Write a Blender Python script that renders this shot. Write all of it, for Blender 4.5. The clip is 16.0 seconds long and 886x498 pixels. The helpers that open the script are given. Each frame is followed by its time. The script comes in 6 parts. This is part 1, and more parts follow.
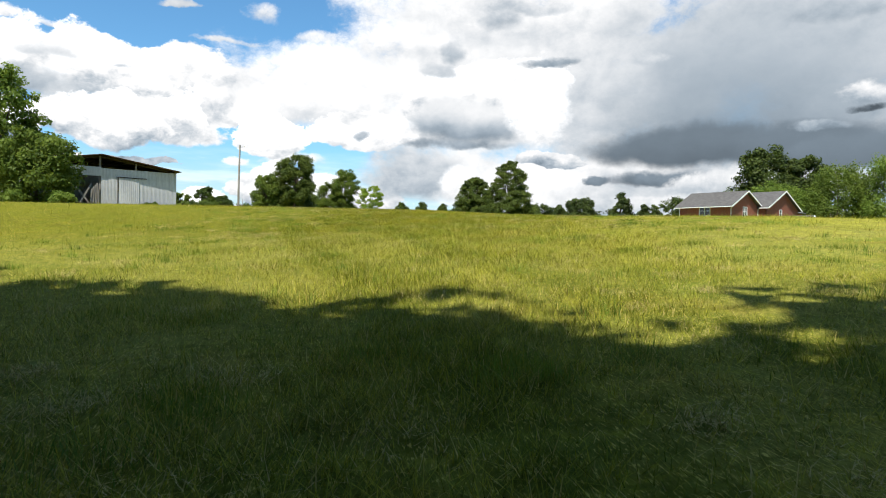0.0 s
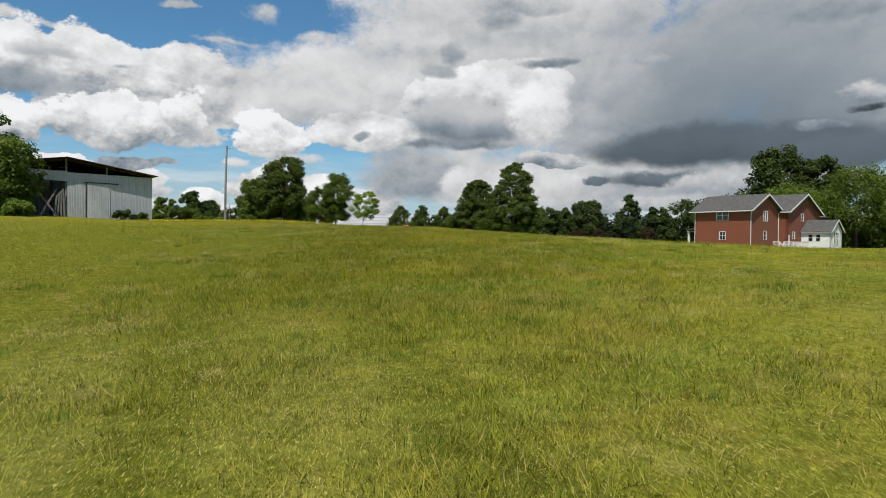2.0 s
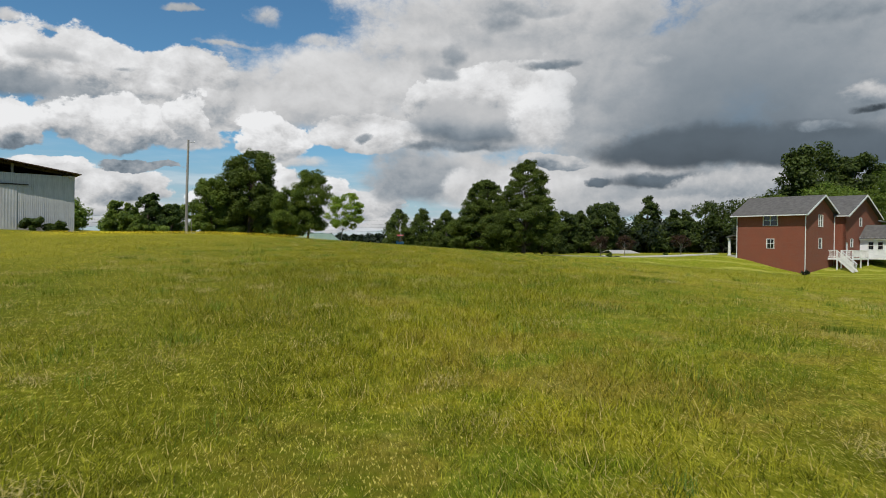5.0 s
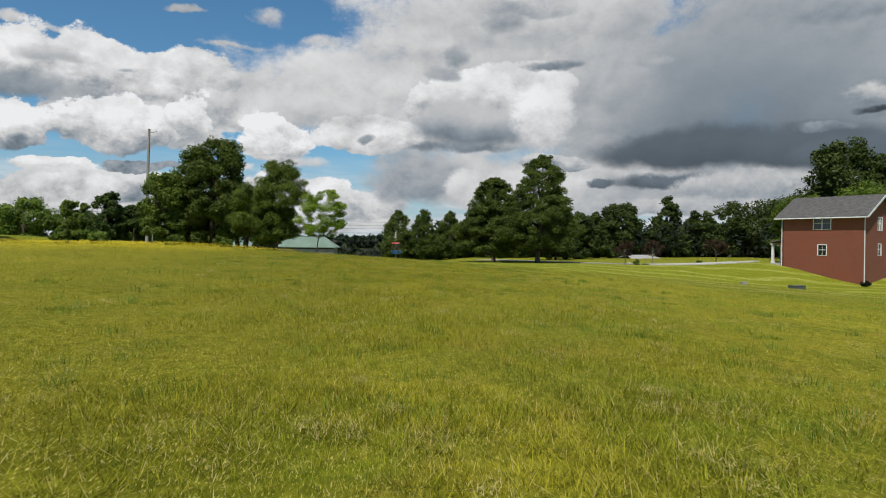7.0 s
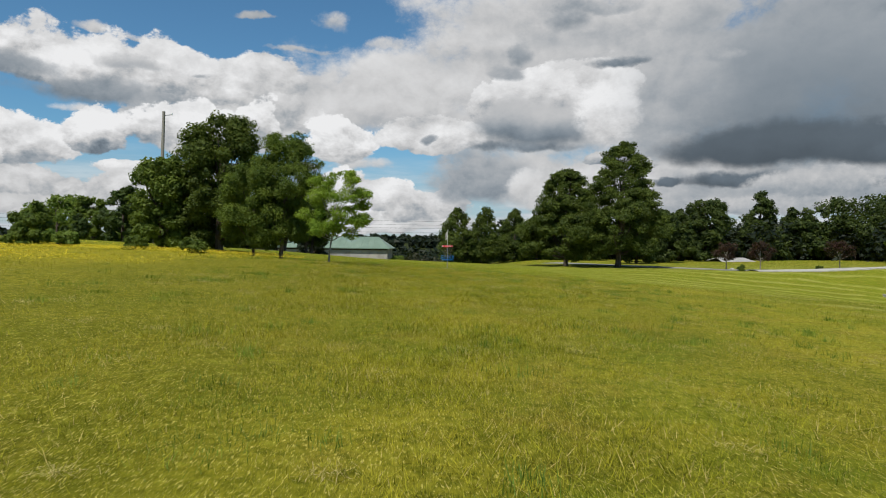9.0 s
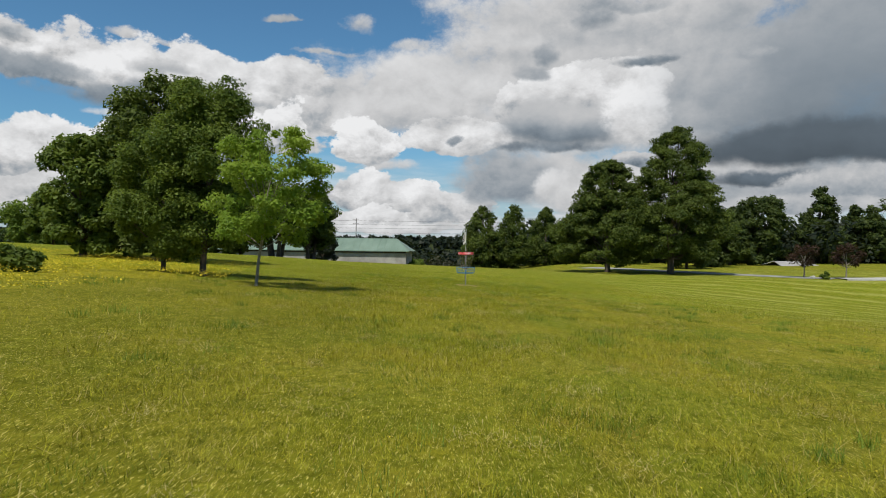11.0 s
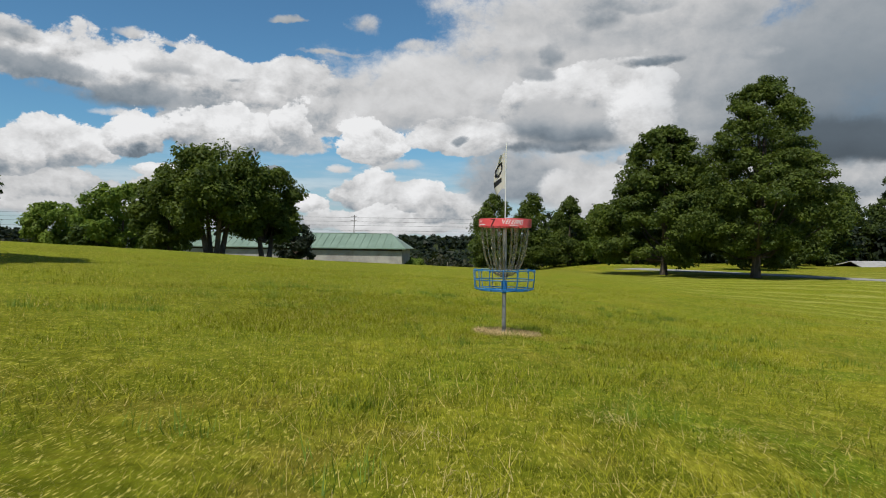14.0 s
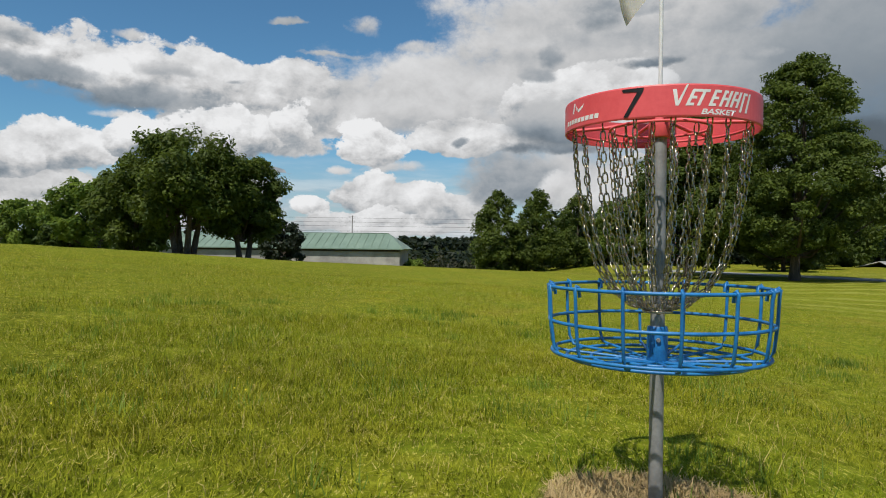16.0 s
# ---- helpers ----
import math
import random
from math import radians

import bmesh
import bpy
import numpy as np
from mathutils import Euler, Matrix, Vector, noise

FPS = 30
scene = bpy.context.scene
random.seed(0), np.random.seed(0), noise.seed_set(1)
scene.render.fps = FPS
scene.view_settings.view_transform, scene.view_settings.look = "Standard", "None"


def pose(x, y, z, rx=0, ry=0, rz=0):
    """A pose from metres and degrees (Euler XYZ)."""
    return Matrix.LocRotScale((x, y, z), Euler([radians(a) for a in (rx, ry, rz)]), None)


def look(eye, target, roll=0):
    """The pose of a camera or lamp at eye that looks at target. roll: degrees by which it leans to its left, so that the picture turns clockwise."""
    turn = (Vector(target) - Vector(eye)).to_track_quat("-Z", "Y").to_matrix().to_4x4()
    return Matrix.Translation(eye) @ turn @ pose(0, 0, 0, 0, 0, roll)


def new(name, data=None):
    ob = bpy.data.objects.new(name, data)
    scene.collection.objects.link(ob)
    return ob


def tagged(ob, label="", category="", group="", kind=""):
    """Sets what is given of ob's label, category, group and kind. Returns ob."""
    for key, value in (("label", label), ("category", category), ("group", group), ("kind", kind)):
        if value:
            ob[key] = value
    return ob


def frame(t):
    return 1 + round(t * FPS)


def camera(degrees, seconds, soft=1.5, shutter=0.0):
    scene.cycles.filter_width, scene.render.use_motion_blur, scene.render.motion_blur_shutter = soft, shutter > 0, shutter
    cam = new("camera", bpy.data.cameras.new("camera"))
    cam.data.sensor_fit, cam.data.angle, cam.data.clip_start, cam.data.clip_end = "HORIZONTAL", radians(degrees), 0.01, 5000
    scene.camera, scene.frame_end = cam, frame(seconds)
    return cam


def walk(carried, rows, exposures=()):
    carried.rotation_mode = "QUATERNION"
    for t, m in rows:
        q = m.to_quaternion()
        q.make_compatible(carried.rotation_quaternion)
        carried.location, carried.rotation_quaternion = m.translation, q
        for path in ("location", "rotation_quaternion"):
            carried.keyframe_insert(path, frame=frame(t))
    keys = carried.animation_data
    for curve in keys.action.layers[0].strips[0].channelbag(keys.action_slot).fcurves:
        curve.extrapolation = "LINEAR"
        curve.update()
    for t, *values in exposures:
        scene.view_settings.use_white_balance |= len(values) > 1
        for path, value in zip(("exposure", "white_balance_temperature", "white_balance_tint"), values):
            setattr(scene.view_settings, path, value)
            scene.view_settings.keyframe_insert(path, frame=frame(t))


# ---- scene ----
cam = camera(66.7, 16.0, soft=1.0, shutter=0.05)
# seconds, eye, target, roll
PATH = [
    (0, (-8.109, -78.413, -1.776), (-7.797, -76.438, -1.791), 0.9),
    (0.5, (-8.031, -77.024, -1.577), (-7.718, -75.049, -1.591), 0.9),
    (1, (-7.829, -75.494, -1.31), (-7.517, -73.518, -1.324), 0.9),
    (1.5, (-7.579, -73.878, -1.031), (-7.268, -71.903, -1.045), 0.9),
    (2, (-7.301, -72.017, -0.759), (-6.99, -70.042, -0.773), 0.8),
    (2.5, (-6.999, -69.934, -0.4), (-6.689, -67.958, -0.413), 0.8),
    (3, (-6.631, -67.739, -0.163), (-6.321, -65.764, -0.176), 0.8),
    (3.5, (-6.281, -65.434, -0.138), (-5.972, -63.458, -0.15), 0.8),
    (4, (-5.901, -63.011, -0.015), (-5.592, -61.035, -0.025), 0.7),
    (6.5, (-4.151, -49.727, 0.821), (-3.852, -47.75, 0.814), 0.7),
    (7, (-3.749, -46.889, 0.975), (-3.451, -44.912, 0.969), 0.7),
    (7.5, (-3.256, -43.99, 1.033), (-2.96, -42.012, 1.028), 0.8),
    (8, (-2.915, -41.06, 1.105), (-2.63, -39.081, 1.098), 0.8),
    (8.5, (-2.64, -38.215, 1.244), (-2.487, -36.221, 1.234), 0.8),
    (9, (-2.263, -35.532, 1.215), (-2.149, -33.535, 1.206), 0.8),
    (11.5, (-1.179, -22.358, 1.476), (-1.153, -20.358, 1.469), 0.8),
    (12, (-1.054, -19.633, 1.279), (-1.029, -17.633, 1.272), 0.9),
    (12.5, (-0.961, -16.633, 1.152), (-0.937, -14.633, 1.144), 1.0),
    (13, (-0.887, -13.305, 1.1), (-0.861, -11.305, 1.092), 1.1),
    (13.5, (-0.81, -10.281, 1.017), (-0.787, -8.281, 1.01), 0.9),
    (14, (-0.763, -7.421, 0.939), (-0.741, -5.421, 0.933), 0.8),
    (14.5, (-0.741, -5.049, 0.914), (-0.721, -3.05, 0.909), 0.6),
    (15, (-0.7, -3.178, 0.862), (-0.68, -1.179, 0.858), 0.6),
    (15.5, (-0.708, -2.363, 0.847), (-0.688, -0.363, 0.844), 0.5),
    (16, (-0.69, -2.081, 0.805), (-0.669, -0.081, 0.803), 0.7),
]
walk(cam, [(t, look(eye, target, roll)) for t, eye, target, roll in PATH],
     exposures=[(0, 0.82), (0.5, 0.76), (1.0, 0.45), (1.5, 0.22), (2.0, 0.08), (2.5, 0.0), (16.0, 0.0)])

# ---- light and sky ----
SUN_ELEVATION, SUN_AZIMUTH = radians(59), radians(208)   # azimuth from +y towards +x
SUN_DIR = Vector((math.sin(SUN_AZIMUTH) * math.cos(SUN_ELEVATION), math.cos(SUN_AZIMUTH) * math.cos(SUN_ELEVATION), math.sin(SUN_ELEVATION)))
lamp = bpy.data.lights.new("sun", "SUN")
lamp.energy, lamp.angle, lamp.color = 4.3, radians(0.6), (1.0, 0.95, 0.86)
sun = new("sun", lamp)
sun.matrix_basis = look(SUN_DIR * 100, (0, 0, 0))


class Nodes:
    """Short hand for a node tree."""

    def __init__(self, tree):
        self.tree = tree
        tree.nodes.clear()

    def add(self, kind, **values):
        n = self.tree.nodes.new(kind)
        for key, value in values.items():
            setattr(n, key, value)
        return n

    def link(self, a, b):
        self.tree.links.new(a, b)

    def put(self, socket, value):
        if hasattr(value, "is_output"):
            self.link(value, socket)
        else:
            socket.default_value = value

    def math(self, op, a, b=0.0, c=0.0, clamp=False):
        n = self.add("ShaderNodeMath", operation=op, use_clamp=clamp)
        for i, v in enumerate((a, b, c)):
            self.put(n.inputs[i], v)
        return n.outputs[0]

    def vec(self, op, a, b=(0, 0, 0), scale=None):
        n = self.add("ShaderNodeVectorMath", operation=op)
        self.put(n.inputs[0], a)
        self.put(n.inputs[1], b)
        if scale is not None:
            self.put(n.inputs["Scale"], scale)
        return n.outputs["Value"] if op in ("DOT_PRODUCT", "LENGTH") else n.outputs[0]

    def noise(self, vector, scale, detail=4.0, rough=0.5, lac=2.0):
        n = self.add("ShaderNodeTexNoise")
        self.link(vector, n.inputs["Vector"])
        n.inputs["Scale"].default_value, n.inputs["Detail"].default_value = scale, detail
        n.inputs["Roughness"].default_value, n.inputs["Lacunarity"].default_value = rough, lac
        return n.outputs["Fac"]

    def ramp(self, value, low, high, a=0.0, b=1.0, smooth=True):
        n = self.add("ShaderNodeMapRange", interpolation_type="SMOOTHSTEP" if smooth else "LINEAR")
        self.put(n.inputs["Value"], value)
        for key, v in (("From Min", low), ("From Max", high), ("To Min", a), ("To Max", b)):
            self.put(n.inputs[key], v)
        return n.outputs["Result"]

    def mix(self, fac, a, b, mode="MIX"):
        n = self.add("ShaderNodeMix", data_type="RGBA", blend_type=mode)
        self.put(n.inputs["Factor"], fac)
        for i, v in ((6, a), (7, b)):
            self.put(n.inputs[i], (*v, 1.0) if isinstance(v, tuple) and len(v) == 3 else v)
        return n.outputs[2]


def build_sky():
    """Nishita sky behind broken cumulus. Each cloud is a heap with a flat base, given by azimuth and height and torn by shared noise."""
    world = bpy.data.worlds.new("sky")
    scene.world = world
    world.use_nodes = True
    g = Nodes(world.node_tree)
    d = g.vec("NORMALIZE", g.add("ShaderNodeTexCoord").outputs["Generated"])
    xyz = g.add("ShaderNodeSeparateXYZ")
    g.link(d, xyz.inputs[0])
    dx, dy, dz = xyz.outputs
    az = g.math("MULTIPLY", g.math("ARCTAN2", dx, dy), 180 / math.pi)
    el = g.math("MULTIPLY", g.math("ARCSINE", dz), 180 / math.pi)
    el0 = el
    q = g.vec("MULTIPLY", d, (1.0, 1.0, 1.35))
    warp = g.add("ShaderNodeTexNoise")
    g.link(q, warp.inputs["Vector"])
    warp.inputs["Scale"].default_value, warp.inputs["Detail"].default_value = 7.0, 7.0
    warp.inputs["Roughness"].default_value = 0.6
    shift = g.vec("SUBTRACT", warp.outputs["Color"], (0.5, 0.5, 0.5))
    qw = g.vec("ADD", q, g.vec("SCALE", shift, scale=0.05))
    bend = g.add("ShaderNodeSeparateXYZ")
    g.link(shift, bend.inputs[0])
    az = g.math("MULTIPLY_ADD", bend.outputs[0], 4.5, az)
    el = g.math("MULTIPLY_ADD", bend.outputs[1], 3.0, el)
    sunwards = Vector((-0.012, -0.004, 0.024))

    def puff(vector, scale):
        n = g.add("ShaderNodeTexVoronoi", feature="F1", normalize=True)
        g.link(vector, n.inputs["Vector"])
        for key, v in (("Scale", scale), ("Detail", 4.0), ("Roughness", 0.65), ("Lacunarity", 2.3)):
            n.inputs[key].default_value = v
        return n.outputs["Distance"]

    p1, p2 = puff(qw, 11.0), puff(g.vec("ADD", qw, tuple(sunwards)), 11.0)
    f1, fine = g.noise(q, 9.0, 5.0, 0.55), g.noise(q, 16.0, 8.0, 0.6)
    f2 = g.noise(g.vec("ADD", q, tuple(sunwards * 1.6)), 9.0, 5.0, 0.55)
    f3 = g.noise(qw, 22.0, 4.0, 0.5)
    f4 = g.noise(g.vec("ADD", qw, tuple(sunwards * 0.6)), 22.0, 4.0, 0.5)
    streak = g.noise(g.vec("MULTIPLY", d, (1.0, 1.0, 7.0)), 7.0, 6.0, 0.55)
    tear = g.math("ADD", g.math("MULTIPLY_ADD", p1, -2.2, 0.85), g.math("MULTIPLY_ADD", g.math("ADD", f1, g.math("MULTIPLY", fine, 0.8)), 2.4, -2.16))
    relief = g.math("ADD", g.math("MULTIPLY", g.math("SUBTRACT", p2, p1), 0.85), g.math("MULTIPLY", g.math("SUBTRACT", f1, f2), 0.7))
    relief = g.math("MULTIPLY_ADD", g.math("SUBTRACT", f3, f4), 0.50, relief)

    sky = g.add("ShaderNodeTexSky", sky_type="NISHITA", sun_disc=False)
    sky.sun_elevation, sky.sun_rotation = SUN_ELEVATION, SUN_AZIMUTH
    sky.altitude, sky.air_density, sky.dust_density, sky.ozone_density = 250, 1.0, 0.4, 3.0
    colour = g.vec("MULTIPLY", g.vec("SCALE", sky.outputs[0], scale=0.088), (0.66, 1.02, 1.12))
    # haze and far flat clouds low down
    veil = g.math("MULTIPLY", g.ramp(el0, 2.0, 9.0, 1.0, 0.0), g.ramp(streak, 0.38, 0.60, 0.60, 1.0))
    colour = g.mix(veil, colour, g.mix(g.ramp(streak, 0.42, 0.66), (0.42, 0.47, 0.53), (0.66, 0.68, 0.70)))

    # one cloud: a heap with a darker, flatter base, torn by the shared noise and laid over what is there
    kit = bpy.data.node_groups.new("cloud_heap", "ShaderNodeTree")
    names = ("az", "el", "tear", "relief", "a0", "e0", "wide", "high", "top", "base", "edge", "rag", "crisp", "before")
    for n in names:
        kit.interface.new_socket(n, in_out="INPUT", socket_type="NodeSocketFloat")
    kit.interface.new_socket("under", in_out="INPUT", socket_type="NodeSocketColor")
    kit.interface.new_socket("fac", in_out="OUTPUT", socket_type="NodeSocketFloat")
    kit.interface.new_socket("colour", in_out="OUTPUT", socket_type="NodeSocketColor")
    k = Nodes(kit)
    i = k.add("NodeGroupInput").outputs
    u = k.math("DIVIDE", k.math("SUBTRACT", k.math("MULTIPLY_ADD", i["before"], 1e-6, i["az"]), i["a0"]), i["wide"])
    v = k.math("DIVIDE", k.math("SUBTRACT", k.math("MULTIPLY_ADD", i["before"], 1e-6, i["el"]), i["e0"]), i["high"])
    w = k.math("MULTIPLY_ADD", k.math("MINIMUM", v, 0.0), 0.35, v)
    s = k.math("SUBTRACT", 1.0, k.math("ADD", k.math("MULTIPLY", u, u), k.math("MULTIPLY", w, w)))
    s = k.math("MULTIPLY_ADD", i["tear"], k.math("MULTIPLY", i["rag"], k.ramp(v, -0.7, 0.1, 0.35, 1.0)), s)
    t = k.ramp(k.math("MULTIPLY_ADD", k.math("MULTIPLY", i["relief"], i["crisp"]), 1.5, v), -0.75, 0.55)
    light = k.math("MULTIPLY_ADD", t, k.math("SUBTRACT", i["top"], i["base"]), i["base"])
    light = k.math("MULTIPLY_ADD", i["relief"], i["crisp"], light)
    light = k.math("MULTIPLY", k.math("MINIMUM", k.math("MAXIMUM", light, 0.09), 0.98), 0.87)
    fac = k.ramp(s, 0.0, i["edge"])
    tint = k.mix(k.ramp(light, 0.16, 0.60), (0.66, 0.83, 1.0), (0.985, 0.99, 1.0))
    end = k.add("NodeGroupOutput")
    k.link(fac, end.inputs["fac"])
    k.link(k.mix(fac, i["under"], k.vec("SCALE", tint, scale=light)), end.inputs["colour"])
    before = streak

    def heaps(rows, edge=0.30, rag=1.0, crisp=1.0):
        nonlocal before, colour
        for row in rows:
            n = g.add("ShaderNodeGroup", node_tree=kit)
            for key, v in zip(names, (az, el, tear, relief, *row, edge, rag, crisp, before)):
                g.put(n.inputs[key], v)
            g.put(n.inputs["under"], colour)
            before, colour = n.outputs["fac"], n.outputs["colour"]

    # azimuth, height, half width, half height (degrees), brightness of crown and of base
    # pale deck over the middle and the right
    heaps([(-7.4, 11.7, 8.0, 2.7, 0.69, 0.55), (0.7, 13.1, 13.7, 3.9, 0.75, 0.57), (10.7, 16.6, 12.0, 5.2, 0.75, 0.57), (10.8, 9.8, 12.0, 4.1, 0.70, 0.53), (18.1, 5.2, 14.2, 3.2, 0.64, 0.51),
           (22.6, 12.9, 12.3, 9.7, 0.61, 0.48), (-4.0, 10.7, 9.0, 2.1, 0.70, 0.57), (17.4, 18.7, 14.3, 3.7, 0.68, 0.54), (36.0, 15.9, 12.5, 6.7, 0.48, 0.38), (39.8, 10.4, 8.9, 5.6, 0.48, 0.37)],
          0.8, 0.7, 0.35)
    # wisps in the blue
    heaps([(-6.5, 17.7, 1.8, 0.9, 0.68, 0.57), (-13.0, 17.8, 1.3, 0.3, 0.49, 0.45), (-8.4, 15.5, 3.5, 0.3, 0.64, 0.57), (-24.7, 16.0, 1.3, 0.4, 0.68, 0.61), (-20.8, 15.3, 1.6, 0.3, 0.76, 0.64),
           (-10.6, 12.7, 2.8, 0.4, 0.57, 0.48), (-1.5, 16.6, 2.4, 0.6, 0.70, 0.61), (-8.3, 6.5, 0.8, 0.4, 0.76, 0.68), (-25.8, 10.1, 1.7, 0.5, 0.80, 0.68), (-3.5, 6.7, 2.9, 0.6, 0.69, 0.59),
           (-23.9, 15.8, 0.8, 0.4, 0.68, 0.57), (-21.1, 15.2, 1.1, 0.2, 0.64, 0.57)],
          1.5, 1.4, 0.3)
    # long bank over the shed
    heaps([(-32.2, 13.5, 4.1, 2.4, 0.76, 0.37), (-27.9, 13.5, 4.4, 2.7, 0.85, 0.36), (-23.5, 12.7, 5.0, 2.6, 0.86, 0.38), (-18.9, 12.5, 4.9, 3.0, 0.88, 0.47), (-14.5, 12.2, 4.7, 3.1, 0.85, 0.53),
           (-11.6, 13.1, 3.4, 2.0, 0.76, 0.59), (-16.0, 9.0, 6.6, 2.3, 0.70, 0.47), (-10.1, 10.2, 3.2, 1.6, 0.69, 0.55)],
          0.32, 1.05, 0.8)
    # its grey belly
    heaps([(-30.4, 12.5, 4.2, 0.9, 0.40, 0.33), (-24.4, 11.3, 5.5, 1.3, 0.42, 0.34), (-18.4, 10.1, 4.1, 1.6, 0.47, 0.38), (-21.6, 13.5, 2.5, 0.7, 0.61, 0.53)],
          1.1, 0.9, 0.35)
    # heaps below it
    heaps([(-29.6, 3.4, 7.2, 1.7, 0.69, 0.51), (-29.1, 7.0, 3.4, 2.1, 0.91, 0.49), (-32.1, 6.0, 2.0, 1.7, 0.85, 0.51), (-24.0, 8.2, 2.3, 2.0, 0.95, 0.39), (-17.3, 8.7, 4.3, 2.6, 0.95, 0.44),
           (-12.2, 9.8, 1.9, 1.8, 0.97, 0.57), (-21.5, 5.8, 2.9, 0.7, 0.93, 0.68), (-20.7, 3.8, 5.0, 1.9, 0.75, 0.52), (-17.3, 4.2, 4.6, 1.9, 0.80, 0.48), (-15.3, 6.1, 3.2, 0.5, 0.44, 0.34)],
          0.25, 1.15, 0.9)
    # heaps over the barn and the flat cloud beside them
    heaps([(-5.2, 8.5, 2.8, 2.1, 0.97, 0.55), (2.2, 8.9, 4.7, 1.6, 0.80, 0.64), (-5.6, 4.4, 2.6, 1.9, 0.97, 0.57), (-1.8, 4.1, 3.4, 1.6, 0.90, 0.61), (-10.4, 3.4, 1.8, 0.9, 0.93, 0.64),
           (-3.9, 2.4, 6.2, 1.1, 0.90, 0.61), (1.4, 3.2, 4.3, 1.8, 0.81, 0.55)],
          0.25, 1.15, 0.9)
    # rain-grey veil below the middle
    heaps([(6.4, 5.4, 5.0, 2.6, 0.49, 0.41), (10.2, 5.0, 2.1, 1.4, 0.86, 0.68), (12.7, 3.8, 2.8, 1.9, 0.75, 0.59), (16.8, 4.4, 8.9, 2.6, 0.75, 0.61), (27.2, 3.9, 9.9, 2.0, 0.57, 0.46),
           (33.4, 4.9, 11.9, 2.7, 0.51, 0.41), (24.6, 6.4, 5.3, 1.8, 0.67, 0.53)],
          0.9, 0.6, 0.4)
    # bright heaps in the middle with the grey one before them
    heaps([(15.3, 13.3, 4.0, 2.6, 0.80, 0.64), (17.6, 7.0, 3.1, 0.8, 0.67, 0.34), (11.2, 12.1, 4.4, 2.7, 0.86, 0.48), (7.5, 11.3, 2.7, 2.2, 0.85, 0.48)],
          0.26, 0.8, 0.7)
    # its grey base
    heaps([(10.8, 9.9, 5.5, 2.7, 0.61, 0.21)],
          0.8, 0.8, 0.15)
    # sunlit column beside the slab
    heaps([(16.7, 10.8, 2.7, 4.7, 0.90, 0.68)],
          0.9, 1.1, 0.7)
    # dark slab of rain cloud
    heaps([(32.9, 12.6, 17.4, 10.3, 0.46, 0.35), (30.1, 10.4, 9.1, 5.0, 0.37, 0.15), (36.8, 10.6, 9.0, 5.5, 0.38, 0.20), (33.7, 13.8, 10.2, 5.3, 0.41, 0.29)],
          1.5, 0.22, 0.05)
    # its darkest foot
    heaps([(29.1, 7.8, 9.1, 2.5, 0.18, 0.14), (36.9, 7.5, 7.5, 2.4, 0.19, 0.14), (39.8, 7.0, 4.6, 1.8, 0.21, 0.16)],
          0.7, 0.25, 0.04)
    # lit heap at the slab's far end
    heaps([(41.3, 11.4, 2.1, 1.3, 0.67, 0.34), (38.0, 9.1, 2.2, 0.6, 0.34, 0.26), (41.4, 10.2, 1.7, 0.5, 0.15, 0.12)],
          0.8, 1.0, 0.5)
    # torn dark scraps
    heaps([(9.5, 15.9, 1.5, 1.1, 0.46, 0.39), (8.4, 14.4, 1.6, 1.0, 0.49, 0.44), (17.4, 15.3, 2.9, 0.6, 0.35, 0.24), (13.5, 18.6, 2.1, 1.4, 0.41, 0.35), (15.6, 19.4, 4.9, 0.6, 0.48, 0.39),
           (1.7, 8.7, 0.7, 0.5, 0.39, 0.30), (-31.7, 14.3, 1.8, 0.8, 0.39, 0.30), (10.3, 8.0, 4.7, 0.6, 0.27, 0.21), (-16.5, 12.8, 0.8, 0.3, 0.48, 0.42), (39.0, 17.1, 4.0, 1.1, 0.39, 0.30),
           (25.3, 14.8, 2.2, 0.6, 0.49, 0.42)],
          1.3, 1.2, 0.35)
    # dark scud under the slab
    heaps([(21.9, 5.3, 1.1, 0.5, 0.25, 0.19), (27.0, 5.3, 5.0, 0.9, 0.22, 0.16), (32.6, 5.0, 5.2, 0.6, 0.28, 0.22)],
          0.8, 0.6, 0.2)
    # low far banks
    heaps([(-3.4, 1.5, 7.6, 0.7, 0.83, 0.59), (-10.0, 1.8, 3.2, 0.8, 0.75, 0.51), (4.3, 1.8, 4.3, 1.0, 0.73, 0.53), (-28.1, 2.3, 6.3, 0.8, 0.68, 0.48), (31.6, 4.9, 4.6, 1.1, 0.57, 0.42),
           (-17.3, 2.6, 5.8, 0.8, 0.73, 0.51), (-15.7, 1.6, 9.5, 0.7, 0.70, 0.55), (25.9, 3.1, 11.3, 0.9, 0.55, 0.44)],
          0.7, 1.1, 0.5)
    # more of them above and behind
    heaps([(-90, 31, 28, 8, 0.62, 0.36), (-135, 42, 30, 12, 0.62, 0.36), (172, 36, 26, 11, 0.62, 0.36), (125, 42, 28, 12, 0.62, 0.36), (-45, 44, 26, 10, 0.62, 0.36), (20, 42, 26, 10, 0.62, 0.36), (-100, 14, 24, 6, 0.75, 0.40)], 0.4, 1.0, 0.6)
    back = g.add("ShaderNodeBackground")
    g.link(colour, back.inputs["Color"])
    back.inputs["Strength"].default_value = 1.0
    g.link(back.outputs[0], g.add("ShaderNodeOutputWorld").inputs[0])


build_sky()


